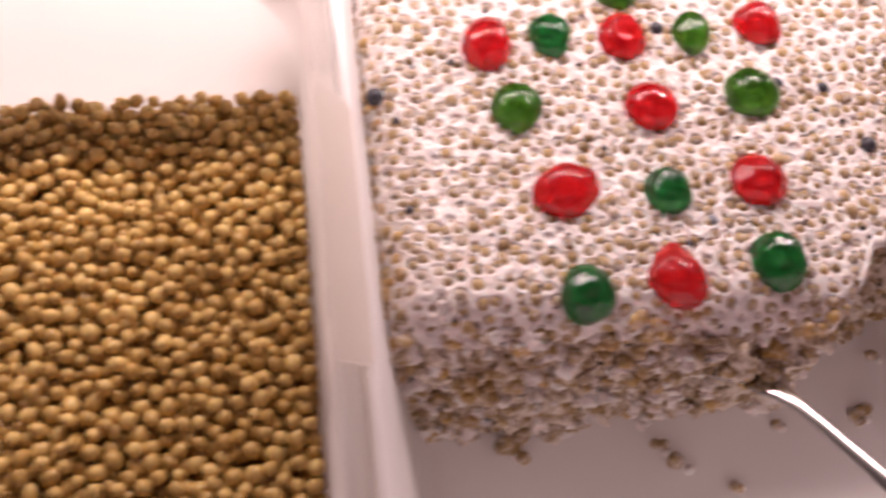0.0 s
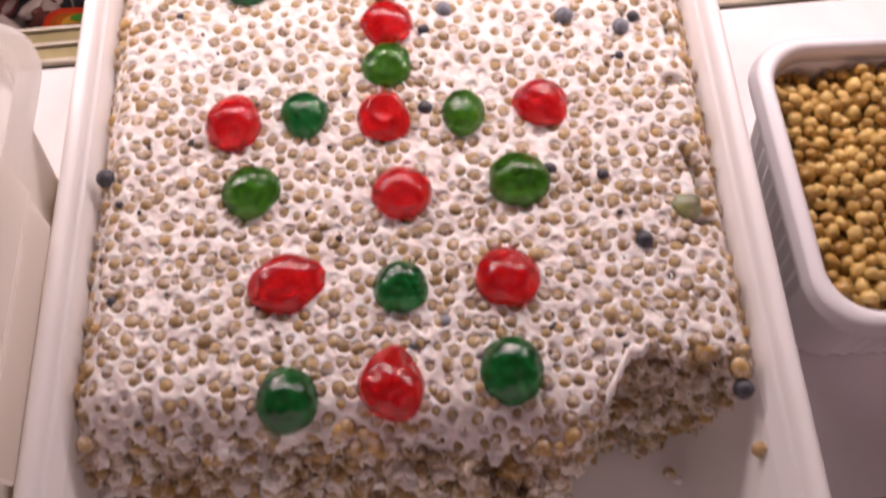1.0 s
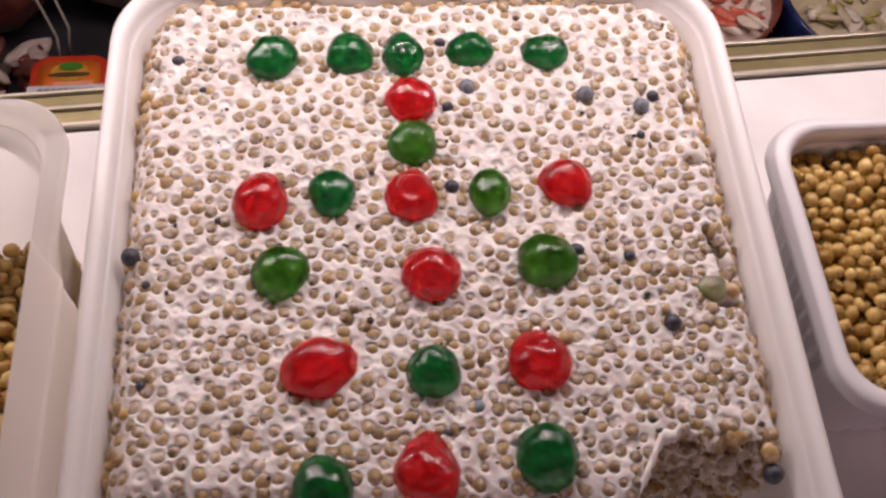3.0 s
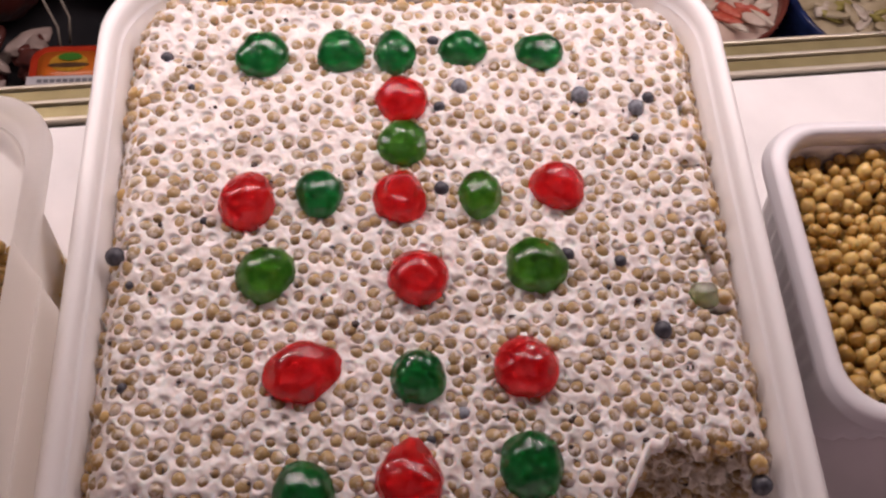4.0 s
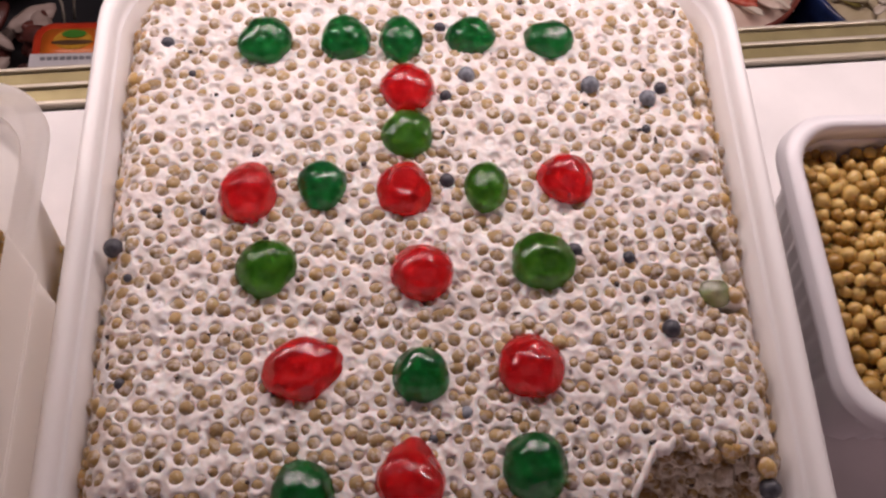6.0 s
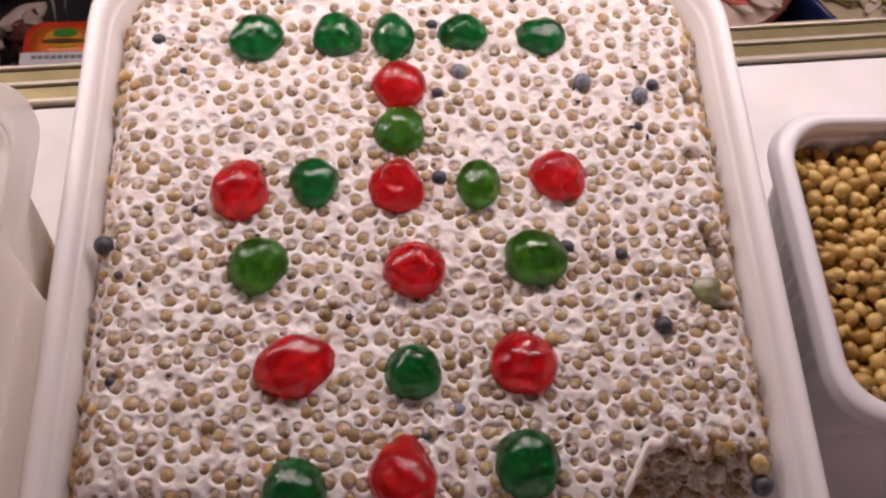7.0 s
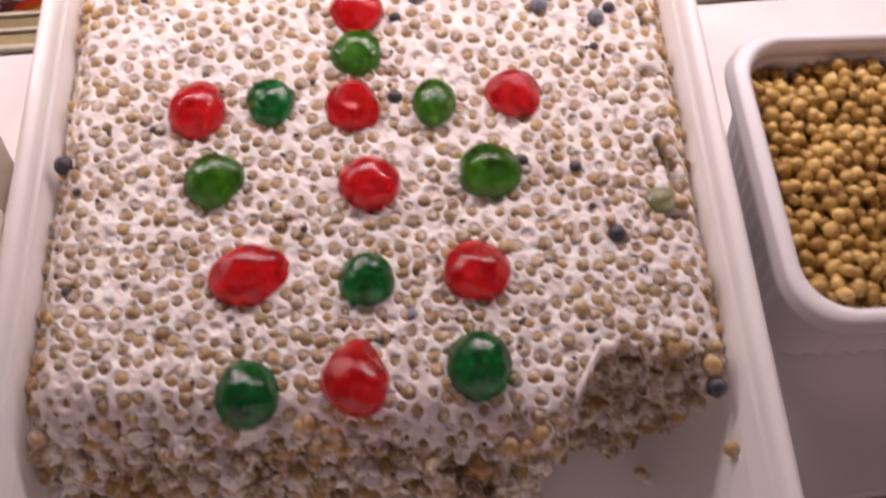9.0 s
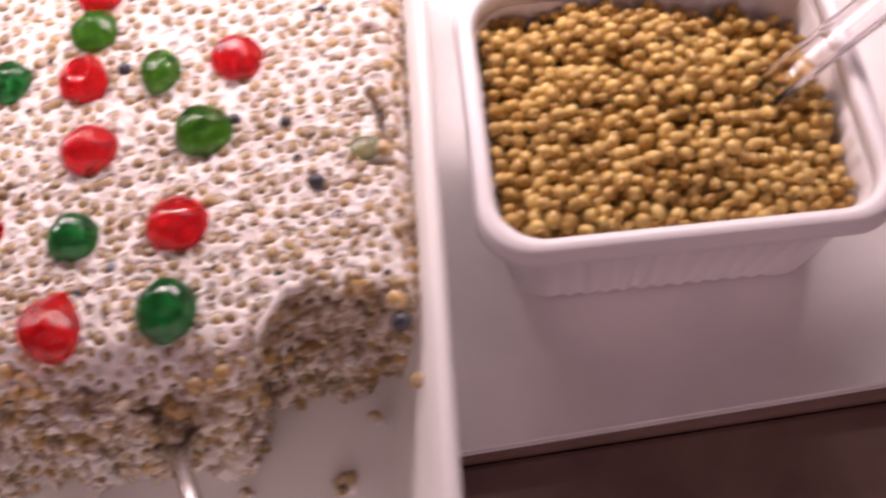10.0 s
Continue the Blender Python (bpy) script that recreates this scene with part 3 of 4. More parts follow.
# ---------------------------------------------------------------- boxes of grain
def heap(thing, inside, level, single, many, floor_z, seed, r_range, tries, part_at):
    """Grains dropped one by one, each rolling to the lowest place near where it fell, up to the level wanted."""
    rr = random.Random(seed)
    grid, out = {}, []
    x0, x1, y0, y1 = inside

    def rest(x, y, r):
        z = floor_z(x, y) + r
        gx, gy = int(x // 0.008), int(y // 0.008)
        for a in (-1, 0, 1):
            for b in (-1, 0, 1):
                for px, py, pz, pr in grid.get((gx + a, gy + b), ()):
                    d2 = (px - x) ** 2 + (py - y) ** 2
                    s = (r + pr) * 0.95
                    if d2 < s * s:
                        z = max(z, pz + math.sqrt(s * s - d2))
        return z

    for _ in range(tries):
        r = rr.uniform(*r_range)
        x, y = rr.uniform(x0 + r, x1 - r), rr.uniform(y0 + r, y1 - r)
        z = rest(x, y, r)
        for _ in range(10):
            nx = min(x1 - r, max(x0 + r, x + rr.uniform(-0.003, 0.003)))
            ny = min(y1 - r, max(y0 + r, y + rr.uniform(-0.003, 0.003)))
            nz = rest(nx, ny, r)
            if nz < z:
                x, y, z = nx, ny, nz
        if z + r > level(x, y):
            continue
        grid.setdefault((int(x // 0.008), int(y // 0.008)), []).append((x, y, z, r))
        out.append((Vector((x, y, z)), r * 1.02, rr.randrange(4), (rr.uniform(0, 6.28), rr.uniform(0, 6.28), rr.uniform(0, 6.28))))
    near = sorted(range(len(out)), key=lambda i: (out[i][0] - Vector(part_at)).length)[:300]
    scatter_grains(thing, out, set(near), single, many)


# milky box beside the tray's left edge
LX0, LX1, LY0, LY1, LZ = -0.205, -0.0145, -0.02, 0.249, 0.092
left_box = split_vessel("plastic_box",
    [(0.018, 0.001, 0.026, 0), (0.0145, 0.002, 0.026, 0), (0.0120, 0.010, 0.026, 0), (0.0088, 0.080, 0.024, 0), (0.0080, 0.0875, 0.023, 0)],
    [(0.0, 0.0866, 0.021, 0), (0.0, LZ - 0.0015, 0.021, 0), (0.0012, LZ, 0.020, 0), (0.0055, LZ, 0.018, 0), (0.0066, LZ - 0.0010, 0.018, 0), (0.0072, 0.0885, 0.019, 0), (0.0081, 0.0858, 0.0205, 0)],
    [(0.0077, 0.0872, 0.020, 0), (0.0092, 0.078, 0.022, 0), (0.0132, 0.012, 0.028, 0), (0.016, 0.005, 0.026, 0), (0.021, 0.003, 0.024, 0)],
    LX1 - LX0, LY1 - LY0, 0.021, 0.006, MAT_BOX, pose((LX0 + LX1) / 2, (LY0 + LY1) / 2, 0.0005), "milky white plastic storage box half full of pale grains", "box", closed=False)
# a broad grip moulded on the rim, with a lip that hangs over the outside
grip = bmesh.new()
outline = [(LX1 - 0.0070, 0.0945), (LX1 + 0.0042, 0.0925), (LX1 + 0.0046, 0.1800), (LX1 - 0.0020, 0.1880), (LX1 - 0.0066, 0.1955)]
low = [grip.verts.new((x, y, LZ - 0.0012)) for x, y in outline]
high = [grip.verts.new((x, y, LZ + 0.0008)) for x, y in outline]
grip.faces.new(list(reversed(low)))
grip.faces.new(high)
for k in range(len(outline)):
    n = (k + 1) % len(outline)
    grip.faces.new((low[k], low[n], high[n], high[k]))
bmesh.ops.bevel(grip, geom=list(grip.edges), offset=0.0006, segments=2, affect="EDGES")
bmesh.ops.recalc_face_normals(grip, faces=grip.faces)
box_bm(LX1 + 0.0026, 0.0950, 0.0720, LX1 + 0.0042, 0.1790, LZ - 0.0008, 0.0005, grip)
grip_ob = part("rim_grip", grip, MAT_BOX, None, smooth=False)
grip_ob.parent = left_box
grip_ob.matrix_parent_inverse = pose((LX0 + LX1) / 2, (LY0 + LY1) / 2, 0.0005).inverted()
left_heap = new("grain_heap")
tagged(left_heap, "heap of pale yellow boiled grains in a milky box", "grain", "heaps of boiled grain")
def left_level(x, y):
    return 0.0445 + 0.004 * noise.noise((x * 30, y * 30, 0)) + 0.003 * noise.noise((x * 130, y * 130, 4)) - 0.005 * max(0.0, (y - 0.16) / 0.06)
bed = box_bm(LX0 + 0.022, LY0 + 0.022, 0.0042, LX1 - 0.022, LY1 - 0.024, 0.012, 0.002)
part("grain_bed", bed, MAT_PALE_MANY, left_heap)
heap(left_heap, (-0.150, LX1 - 0.0112, 0.035, LY1 - 0.0250), left_level, MAT_PALE, MAT_PALE_MANY, lambda x, y: 0.014, 3, (0.0024, 0.0034), 17000, (-0.06, 0.15, 0.04))

# ribbed white tub beyond the tray's right edge
RX0, RX1, RY0, RY1, RZ = 0.2385, 0.3830, 0.1360, 0.2580, 0.062
right_tub = split_vessel("ribbed_tub",
    [(0.015, 0.0008, 0.018, 0.0), (0.0125, 0.0010, 0.018, 0.0008), (0.0115, 0.003, 0.018, 0.0021), (0.0060, 0.0500, 0.019, 0.0021), (0.0054, 0.0530, 0.019, 0)],
    [(0.0060, 0.0538, 0.019, 0), (0.0008, 0.0533, 0.020, 0), (0.0, 0.0545, 0.020, 0), (0.0002, 0.0572, 0.020, 0), (0.0010, 0.0582, 0.0195, 0), (0.0010, 0.0605, 0.0195, 0), (0.0020, RZ, 0.019, 0),
     (0.0055, RZ, 0.018, 0), (0.0070, RZ - 0.001, 0.017, 0), (0.0075, 0.0538, 0.017, 0)],
    [(0.0077, 0.0530, 0.017, 0), (0.0080, 0.050, 0.017, 0.0008), (0.0135, 0.006, 0.017, 0.0008), (0.016, 0.003, 0.016, 0)],
    RX1 - RX0, RY1 - RY0, 0.020, 0.0022, MAT_TUB, pose((RX0 + RX1) / 2, (RY0 + RY1) / 2, 0.0005, 0, 0, 1.2), "white ribbed plastic tub heaped with golden grains", "tub")
right_heap = new("grain_heap")
tagged(right_heap, "heap of oily golden boiled grains in a ribbed tub", "grain", "heaps of boiled grain")
def right_level(x, y):
    z = 0.0600 + 0.006 * noise.noise((x * 50, y * 50, 3)) + 0.004 * noise.noise((x * 140, y * 140, 5)) - 0.008 * max(0.0, (y - 0.20) / 0.05) - 0.012 * max(0.0, (x - 0.31) / 0.06)
    return z + 0.004 * math.exp(-(((x - 0.30) / 0.03) ** 2 + ((y - 0.235) / 0.012) ** 2))
part("grain_bed", box_bm(RX0 + 0.022, RY0 + 0.022, 0.0042, RX1 - 0.022, RY1 - 0.022, 0.022, 0.002), MAT_RICH_MANY, right_heap)
heap(right_heap, (RX0 + 0.0085, RX1 - 0.0095, RY0 + 0.0090, RY1 - 0.0090), right_level, MAT_RICH, MAT_RICH_MANY, lambda x, y: 0.024 + 200 * max(0.0, abs(x - 0.3107) - 0.052) ** 2 + 200 * max(0.0, abs(y - 0.197) - 0.040) ** 2, 4, (0.0022, 0.0032), 16000, (0.29, 0.19, 0.06))


# ---------------------------------------------------------------- crumbs, shade flecks and cutlery in the tray
def crumb(x, y, z, r, count, seed, label):
    rr = random.Random(seed)
    thing = new("grain_crumb")
    thing.location = (x, y, z)
    tagged(thing, label, "crumb", "crumbs in the tray")
    for k in range(count):
        bm = icosphere(r * rr.uniform(0.7, 1.05), 2)
        off = Vector((rr.uniform(-1, 1), rr.uniform(-1, 1), rr.uniform(0, 0.6))) * r * (1.2 if count > 1 else 0)
        for v in bm.verts:
            v.co = v.co * (1 + 0.25 * noise.noise(v.co * 420 + Vector((seed + k, 0, 0)))) + off
        part("grain", bm, MAT_GRAIN, thing)
    fleck = icosphere(r * 0.7, 2)
    for v in fleck.verts:
        v.co = v.co * (1 + 0.5 * noise.noise(v.co * 500 + Vector((seed, 3, 0)))) + Vector((r * 0.9, -r * 0.7, -r * 0.15))
    part("cream_smear", fleck, MAT_CREAM, thing)
    return thing


ONE, LUMP = "single boiled grain fallen on the white tray", "small lump of creamy grains fallen on the tray"
for k, (x, y, z, r, count, label) in enumerate(((0.2165, 0.101, 0.0490, 0.0032, 1, ONE), (0.197, 0.1035, 0.0080, 0.0027, 1, ONE), (0.186, 0.080, 0.0066, 0.0026, 6, LUMP), (0.101, 0.0755, 0.0066, 0.0027, 2, ONE),
                                            (0.109, 0.0680, 0.0066, 0.0027, 2, ONE), (0.127, 0.059, 0.0066, 0.0026, 2, ONE), (0.043, 0.0800, 0.0075, 0.0034, 6, LUMP), (0.150, 0.0800, 0.0066, 0.0026, 1, ONE))):
    crumb(x, y, z, r, count, 11 + k, label)

# dark specks that stand in for the shade in small crevices of the cream
shade_flecks = bmesh.new()
fr = random.Random(21)
for _ in range(300):
    u, v = fr.random(), 1 - fr.uniform(0.02, 0.98) ** 1.4
    q = cake_point(u, v)
    if under_cherry(q.x, q.y):
        continue
    made = bmesh.ops.create_icosphere(shade_flecks, subdivisions=1, radius=fr.uniform(0.0004, 0.0010))
    tall = Vector((fr.uniform(0.4, 1.8), fr.uniform(0.4, 1.8), 0.7))
    for w in made["verts"]:
        w.co = Vector((w.co.x * tall.x, w.co.y * tall.y, w.co.z * tall.z)) + q + Vector((0, 0, 0.0003))
# crevice shade put into a dark brown colour
MAT_CREVICE_SHADE, tree, p = material("crevice_shade", (0.05, 0.03, 0.025), 0.5)
varied(tree, p, (0.03, 0.02, 0.018), (0.10, 0.07, 0.06), 900.0)
ob = part("crevice_shade", shade_flecks, MAT_CREVICE_SHADE, cake)
tagged(ob, kind="stuff")


def swept(stations, segments=16):
    """A bar through stations of (centre, across, half width, half thickness)."""
    bm, rows = bmesh.new(), []
    for i, (c, across, hw, ht) in enumerate(stations):
        c, across = Vector(c), Vector(across).normalized()
        along = (Vector(stations[min(i + 1, len(stations) - 1)][0]) - Vector(stations[max(i - 1, 0)][0])).normalized()
        up = along.cross(across).normalized()
        rows.append([bm.verts.new(c + across * hw * math.cos(2 * math.pi * k / segments) + up * ht * math.sin(2 * math.pi * k / segments)) for k in range(segments)])
    for a, b in zip(rows, rows[1:]):
        for k in range(segments):
            bm.faces.new((a[k], a[(k + 1) % segments], b[(k + 1) % segments], b[k]))
    bm.faces.new(list(reversed(rows[0])))
    bm.faces.new(rows[-1])
    bmesh.ops.recalc_face_normals(bm, faces=bm.faces)
    return bm


spoon = new("serving_spoon")
tagged(spoon, "polished steel serving spoon stuck in the broken cake", "spoon")
SX = (0.9, 0.43, 0.0)
part("handle", swept([((0.1335, 0.0930, 0.0370), SX, 0.0085, 0.0008), ((0.1350, 0.0895, 0.0392), SX, 0.0078, 0.0010), ((0.1372, 0.0840, 0.0425), SX, 0.0040, 0.0013), ((0.1405, 0.0775, 0.0468), SX, 0.0028, 0.0017), ((0.1450, 0.0680, 0.0515), SX, 0.0026, 0.0016),
                      ((0.1520, 0.0530, 0.0590), SX, 0.0032, 0.0014), ((0.1610, 0.0340, 0.0680), SX, 0.0042, 0.0012), ((0.1720, 0.0100, 0.0760), SX, 0.0055, 0.0011), ((0.1810, -0.0100, 0.0800), SX, 0.0060, 0.0010), ((0.1850, -0.0190, 0.0810), SX, 0.0035, 0.0008)]), MAT_STEEL, spoon)
part("bowl", swept([((0.1337, 0.0925, 0.0368), SX, 0.0062, 0.0009), ((0.1305, 0.0990, 0.0330), SX, 0.0130, 0.0014), ((0.1260, 0.1080, 0.0290), SX, 0.0180, 0.0018), ((0.1200, 0.1200, 0.0270), SX, 0.0170, 0.0018), ((0.1150, 0.1290, 0.0280), SX, 0.0090, 0.0012)], 20), MAT_STEEL, spoon)

MAT_CLEAR, tree, p = material("clear_cutlery_plastic", (0.97, 0.95, 0.95), 0.06)
p.inputs["Transmission Weight"].default_value, p.inputs["IOR"].default_value = 1.0, 1.49
fork = new("clear_fork")
tagged(fork, "clear plastic fork stuck into the golden grains", "fork")
FX = (-0.30, 0.95, -0.15)
line = [Vector((0.340, 0.200, 0.036)), Vector((0.363, 0.2065, 0.058)), Vector((0.380, 0.212, 0.073)), Vector((0.408, 0.2215, 0.098)), Vector((0.448, 0.235, 0.134))]
part("web", swept([(c, FX, 0.0062, 0.0007) for c in line], 12), MAT_CLEAR, fork)
for side in (-1, 1):
    part("rib", swept([(c + Vector(FX) * 0.0062 * side + Vector((0, 0, 0.0012)), FX, 0.0011, 0.0017) for c in line], 10), MAT_CLEAR, fork)


# ---------------------------------------------------------------- the deeper display case
def bowl_of_salad(name, x, y, r, z_rim, glaze, inner, bits, label, seed, category):
    thing = new(name)
    thing.location = (x, y, -0.24)
    tagged(thing, label, category)
    h = z_rim + 0.24
    outline = [(0.42, 0.0), (0.46, 0.0), (0.70, 0.22), (0.92, 0.62), (1.0, 0.96), (1.0, 1.0), (0.965, 1.0), (0.93, 0.93), (0.86, 0.62), (0.60, 0.30), (0.0, 0.28)]
    bm, rows = bmesh.new(), []
    for a, b in outline:
        rows.append([bm.verts.new((r * a * math.cos(k * math.pi / 32), r * a * math.sin(k * math.pi / 32), h * b)) for k in range(64)] if a else [bm.verts.new((0, 0, h * b))])
    for a, b in zip(rows, rows[1:]):
        for k in range(64):
            bm.faces.new((a[k], a[(k + 1) % 64], b[(k + 1) % 64], b[k]) if len(b) > 1 else (a[k], a[(k + 1) % 64], b[0]))
    bm.faces.new(list(reversed(rows[0])))
    bmesh.ops.recalc_face_normals(bm, faces=bm.faces)
    part("shell", bm, glaze, thing)
    rr = random.Random(seed)
    fill = bmesh.new()
    bmesh.ops.create_circle(fill, cap_ends=False, segments=48, radius=r * 0.93)
    bmesh.ops.holes_fill(fill, edges=fill.edges)
    bmesh.ops.poke(fill, faces=fill.faces)
    bmesh.ops.subdivide_edges(fill, edges=fill.edges, cuts=5, use_grid_fill=True)
    for v in fill.verts:
        d = 1 - (v.co.x ** 2 + v.co.y ** 2) / (r * 0.93) ** 2
        v.co.z = h * 0.93 + 0.006 * d + 0.004 * max(0, d) * noise.noise(v.co * 90 + Vector((seed, 0, 0)))
    part("dressing", fill, inner, thing)
    for k in range(64):
        a, q = rr.uniform(0, 6.28), r * 0.82 * math.sqrt(rr.random())
        piece = icosphere(1.0, 2)
        sx, sy, sz = rr.uniform(0.005, 0.014), rr.uniform(0.002, 0.005), rr.uniform(0.0012, 0.0028)
        turn = Euler((rr.uniform(-0.5, 0.5), rr.uniform(-0.5, 0.5), rr.uniform(0, 6.28))).to_matrix()
        for v in piece.verts:
            n = 1 + 0.3 * noise.noise(v.co * 1.4 + Vector((k, seed, 0)))
            v.co = turn @ Vector((v.co.x * sx, v.co.y * sy, v.co.z * sz)) * n + Vector((q * math.cos(a), q * math.sin(a), h * 0.93 + 0.0065))
        part("salad_piece", piece, bits[rr.randrange(len(bits))], thing)
    return thing


def plain(name, dark, light, rough=0.4, scale=60.0):
    m, tree, p = material(name, light, rough)
    varied(tree, p, dark, light, scale, 4.0, 0.35, 0.65, 0.2, 400.0, 0.0003)
    return m


MAT_TERRA = plain("red_brown_glaze", (0.12, 0.03, 0.022), (0.20, 0.055, 0.04), 0.25)
MAT_BLUE = plain("dark_blue_glaze", (0.008, 0.015, 0.06), (0.02, 0.04, 0.14), 0.2)
MAT_MAYO = plain("pale_dressing", (0.60, 0.44, 0.36), (0.74, 0.60, 0.50), 0.4)
MAT_SHRED = plain("pale_beige_dressing", (0.42, 0.34, 0.20), (0.58, 0.49, 0.33), 0.4)
MAT_CRAB = plain("red_crab_stick", (0.50, 0.07, 0.04), (0.66, 0.20, 0.13), 0.4, 200)
MAT_WHITEBIT = plain("white_salad_bit", (0.62, 0.52, 0.42), (0.74, 0.66, 0.55), 0.4, 200)
MAT_HERB = plain("yellow_green_bit", (0.30, 0.26, 0.06), (0.45, 0.38, 0.12), 0.4, 200)
bowl_of_salad("salad_bowl", 0.305, 0.478, 0.057, -0.10, MAT_TERRA, MAT_MAYO, [MAT_CRAB, MAT_WHITEBIT, MAT_CRAB, MAT_MAYO], "red-brown bowl of pale salad with red pieces", 5, "bowl")
bowl_of_salad("salad_bowl", 0.428, 0.472, 0.066, -0.10, MAT_BLUE, MAT_SHRED, [MAT_SHRED, MAT_WHITEBIT, MAT_HERB], "dark blue bowl of beige shredded salad", 6, "bowl")

# small printed tub
MAT_LIDRED = plain("red_lid", (0.50, 0.035, 0.012), (0.62, 0.06, 0.02), 0.3)
MAT_LIDORANGE = plain("orange_lid", (0.75, 0.16, 0.02), (0.82, 0.22, 0.03), 0.3)
MAT_LABELWHITE = plain("white_label", (0.66, 0.64, 0.66), (0.74, 0.72, 0.74), 0.4)
MAT_LABELGREEN = plain("green_print", (0.05, 0.20, 0.02), (0.08, 0.28, 0.03), 0.4)
MAT_LABELGOLD = plain("golden_print", (0.55, 0.25, 0.02), (0.65, 0.34, 0.04), 0.4, 300)
MAT_LABELBROWN = plain("brown_print", (0.08, 0.04, 0.02), (0.14, 0.07, 0.03), 0.4)
MAT_PRINT = plain("grey_print", (0.18, 0.18, 0.20), (0.25, 0.25, 0.27), 0.5)
tub = new("spread_tub")
tagged(tub, "small tub with a red and orange printed lid and white label", "tub")
part("body", vessel([(0.006, 0.0, 0.010, 0), (0.002, 0.036, 0.012, 0), (0.0015, 0.0365, 0.012, 0)], 0.052, 0.040, 0.013, 0.006), MAT_LIDRED, tub)
part("lid", vessel([(0.0, 0.0366, 0.013, 0), (0.0, 0.0395, 0.013, 0), (0.001, 0.0402, 0.012, 0), (0.004, 0.0402, 0.010, 0)], 0.054, 0.042, 0.014, 0.006), MAT_LIDRED, tub)
panel = part("lid_panel", vessel([(0.0, 0.0404, 0.008, 0), (0.0, 0.0408, 0.008, 0)], 0.042, 0.030, 0.008, 0.006), MAT_LIDORANGE, tub)
def disc(rx, ry, x, y, z):
    bm = bmesh.new()
    bmesh.ops.create_circle(bm, cap_ends=True, segments=28, radius=1.0)
    for v in bm.verts:
        v.co = Vector((v.co.x * rx, v.co.y * ry, 0)) + Vector((x, y, z))
    made = bmesh.ops.extrude_face_region(bm, geom=list(bm.faces))
    for v in made["geom"]:
        if isinstance(v, bmesh.types.BMVert):
            v.co.z += 0.0003
    bmesh.ops.recalc_face_normals(bm, faces=bm.faces)
    return bm
part("golden_shape", disc(0.0130, 0.0080, 0.0, 0.0050, 0.0410), MAT_LABELGOLD, panel, smooth=False)
part("brown_shape", disc(0.0140, 0.0020, 0.0, 0.0025, 0.0414), MAT_LABELBROWN, panel, smooth=False)
part("green_shape", disc(0.0080, 0.0034, 0.001, 0.0092, 0.0418), MAT_LABELGREEN, panel, smooth=False)
label_ob = part("label", box_bm(-0.0275, -0.0225, 0.0300, 0.0275, -0.0060, 0.0413, 0.0008), MAT_LABELWHITE, tub, smooth=False)
for k in range(9):
    x = -0.020 + k * 0.0043
    part("print_bar", box_bm(x, -0.0120, 0.04132, x + 0.0034, -0.0092, 0.0415, 0.0), MAT_PRINT, label_ob, smooth=False)
tub.matrix_world = pose(-0.1165, 0.4760, -0.2395, 0, 0, 2.0) @ Matrix.Diagonal((1, 1, 1.28, 1))

# cured meats behind the rail
MAT_HAM = plain("dark_red_ham", (0.10, 0.022, 0.018), (0.22, 0.06, 0.04), 0.4, 35)
MAT_PALEHAM = plain("pale_netted_ham", (0.34, 0.24, 0.20), (0.48, 0.37, 0.32), 0.5, 30)
MAT_FAT = plain("white_fat", (0.42, 0.32, 0.28), (0.55, 0.44, 0.39), 0.4, 60)
MAT_LEAN = plain("lean_cured_meat", (0.07, 0.02, 0.018), (0.15, 0.045, 0.035), 0.35, 80)
MAT_TWINE = plain("pale_twine", (0.38, 0.33, 0.27), (0.5, 0.45, 0.38), 0.7, 300)


def ham(x, y, z, rx, ry, rz, mat, label, seed, strings):
    thing = new("cured_ham")
    thing.location = (x, y, z)
    tagged(thing, label, "ham", "cured hams in the case")
    bm = icosphere(1.0, 5)
    for v in bm.verts:
        c = v.co.copy()
        k = 1 + 0.10 * noise.noise(c * 1.2 + Vector((seed, 0, 0))) + 0.03 * noise.noise(c * 5 + Vector((seed, 0, 0))) + 0.02 * noise.noise(Vector((c.x * 3, c.y * 14, c.z * 3)))
        v.co = Vector((c.x * rx * k, c.y * ry * k, c.z * rz * k))
    part("meat", bm, mat, thing)
    for pts in strings:
        part("twine", swept([(Vector(c), (1, 0.2, 0), 0.0011, 0.0011) for c in pts], 8), MAT_TWINE, thing)


ham(-0.080, 0.620, -0.178, 0.085, 0.070, 0.062, MAT_PALEHAM, "pale cured ham with a white twine end", 3.3,
    [[(0.040, -0.066, 0.020), (0.048, -0.080, -0.005), (0.055, -0.088, -0.030), (0.060, -0.094, -0.050)], [(0.046, -0.062, 0.022), (0.055, -0.076, 0.0), (0.064, -0.084, -0.022), (0.066, -0.090, -0.046)]])
ham(-0.192, 0.585, -0.190, 0.045, 0.048, 0.050, MAT_HAM, "dark red cured ham tied with pale twine", 8.1,
    [[(0.034, -0.030, 0.024), (0.046, -0.040, 0.004), (0.054, -0.052, -0.022), (0.052, -0.062, -0.044)], [(0.038, -0.022, 0.026), (0.056, -0.034, 0.002), (0.062, -0.044, -0.020), (0.058, -0.052, -0.040)]])
slices = new("meat_slices")
slices.location = (-0.162, 0.492, -0.2398)
tagged(slices, "pile of marbled red and white cured meat pieces", "meat")
mr = random.Random(4)
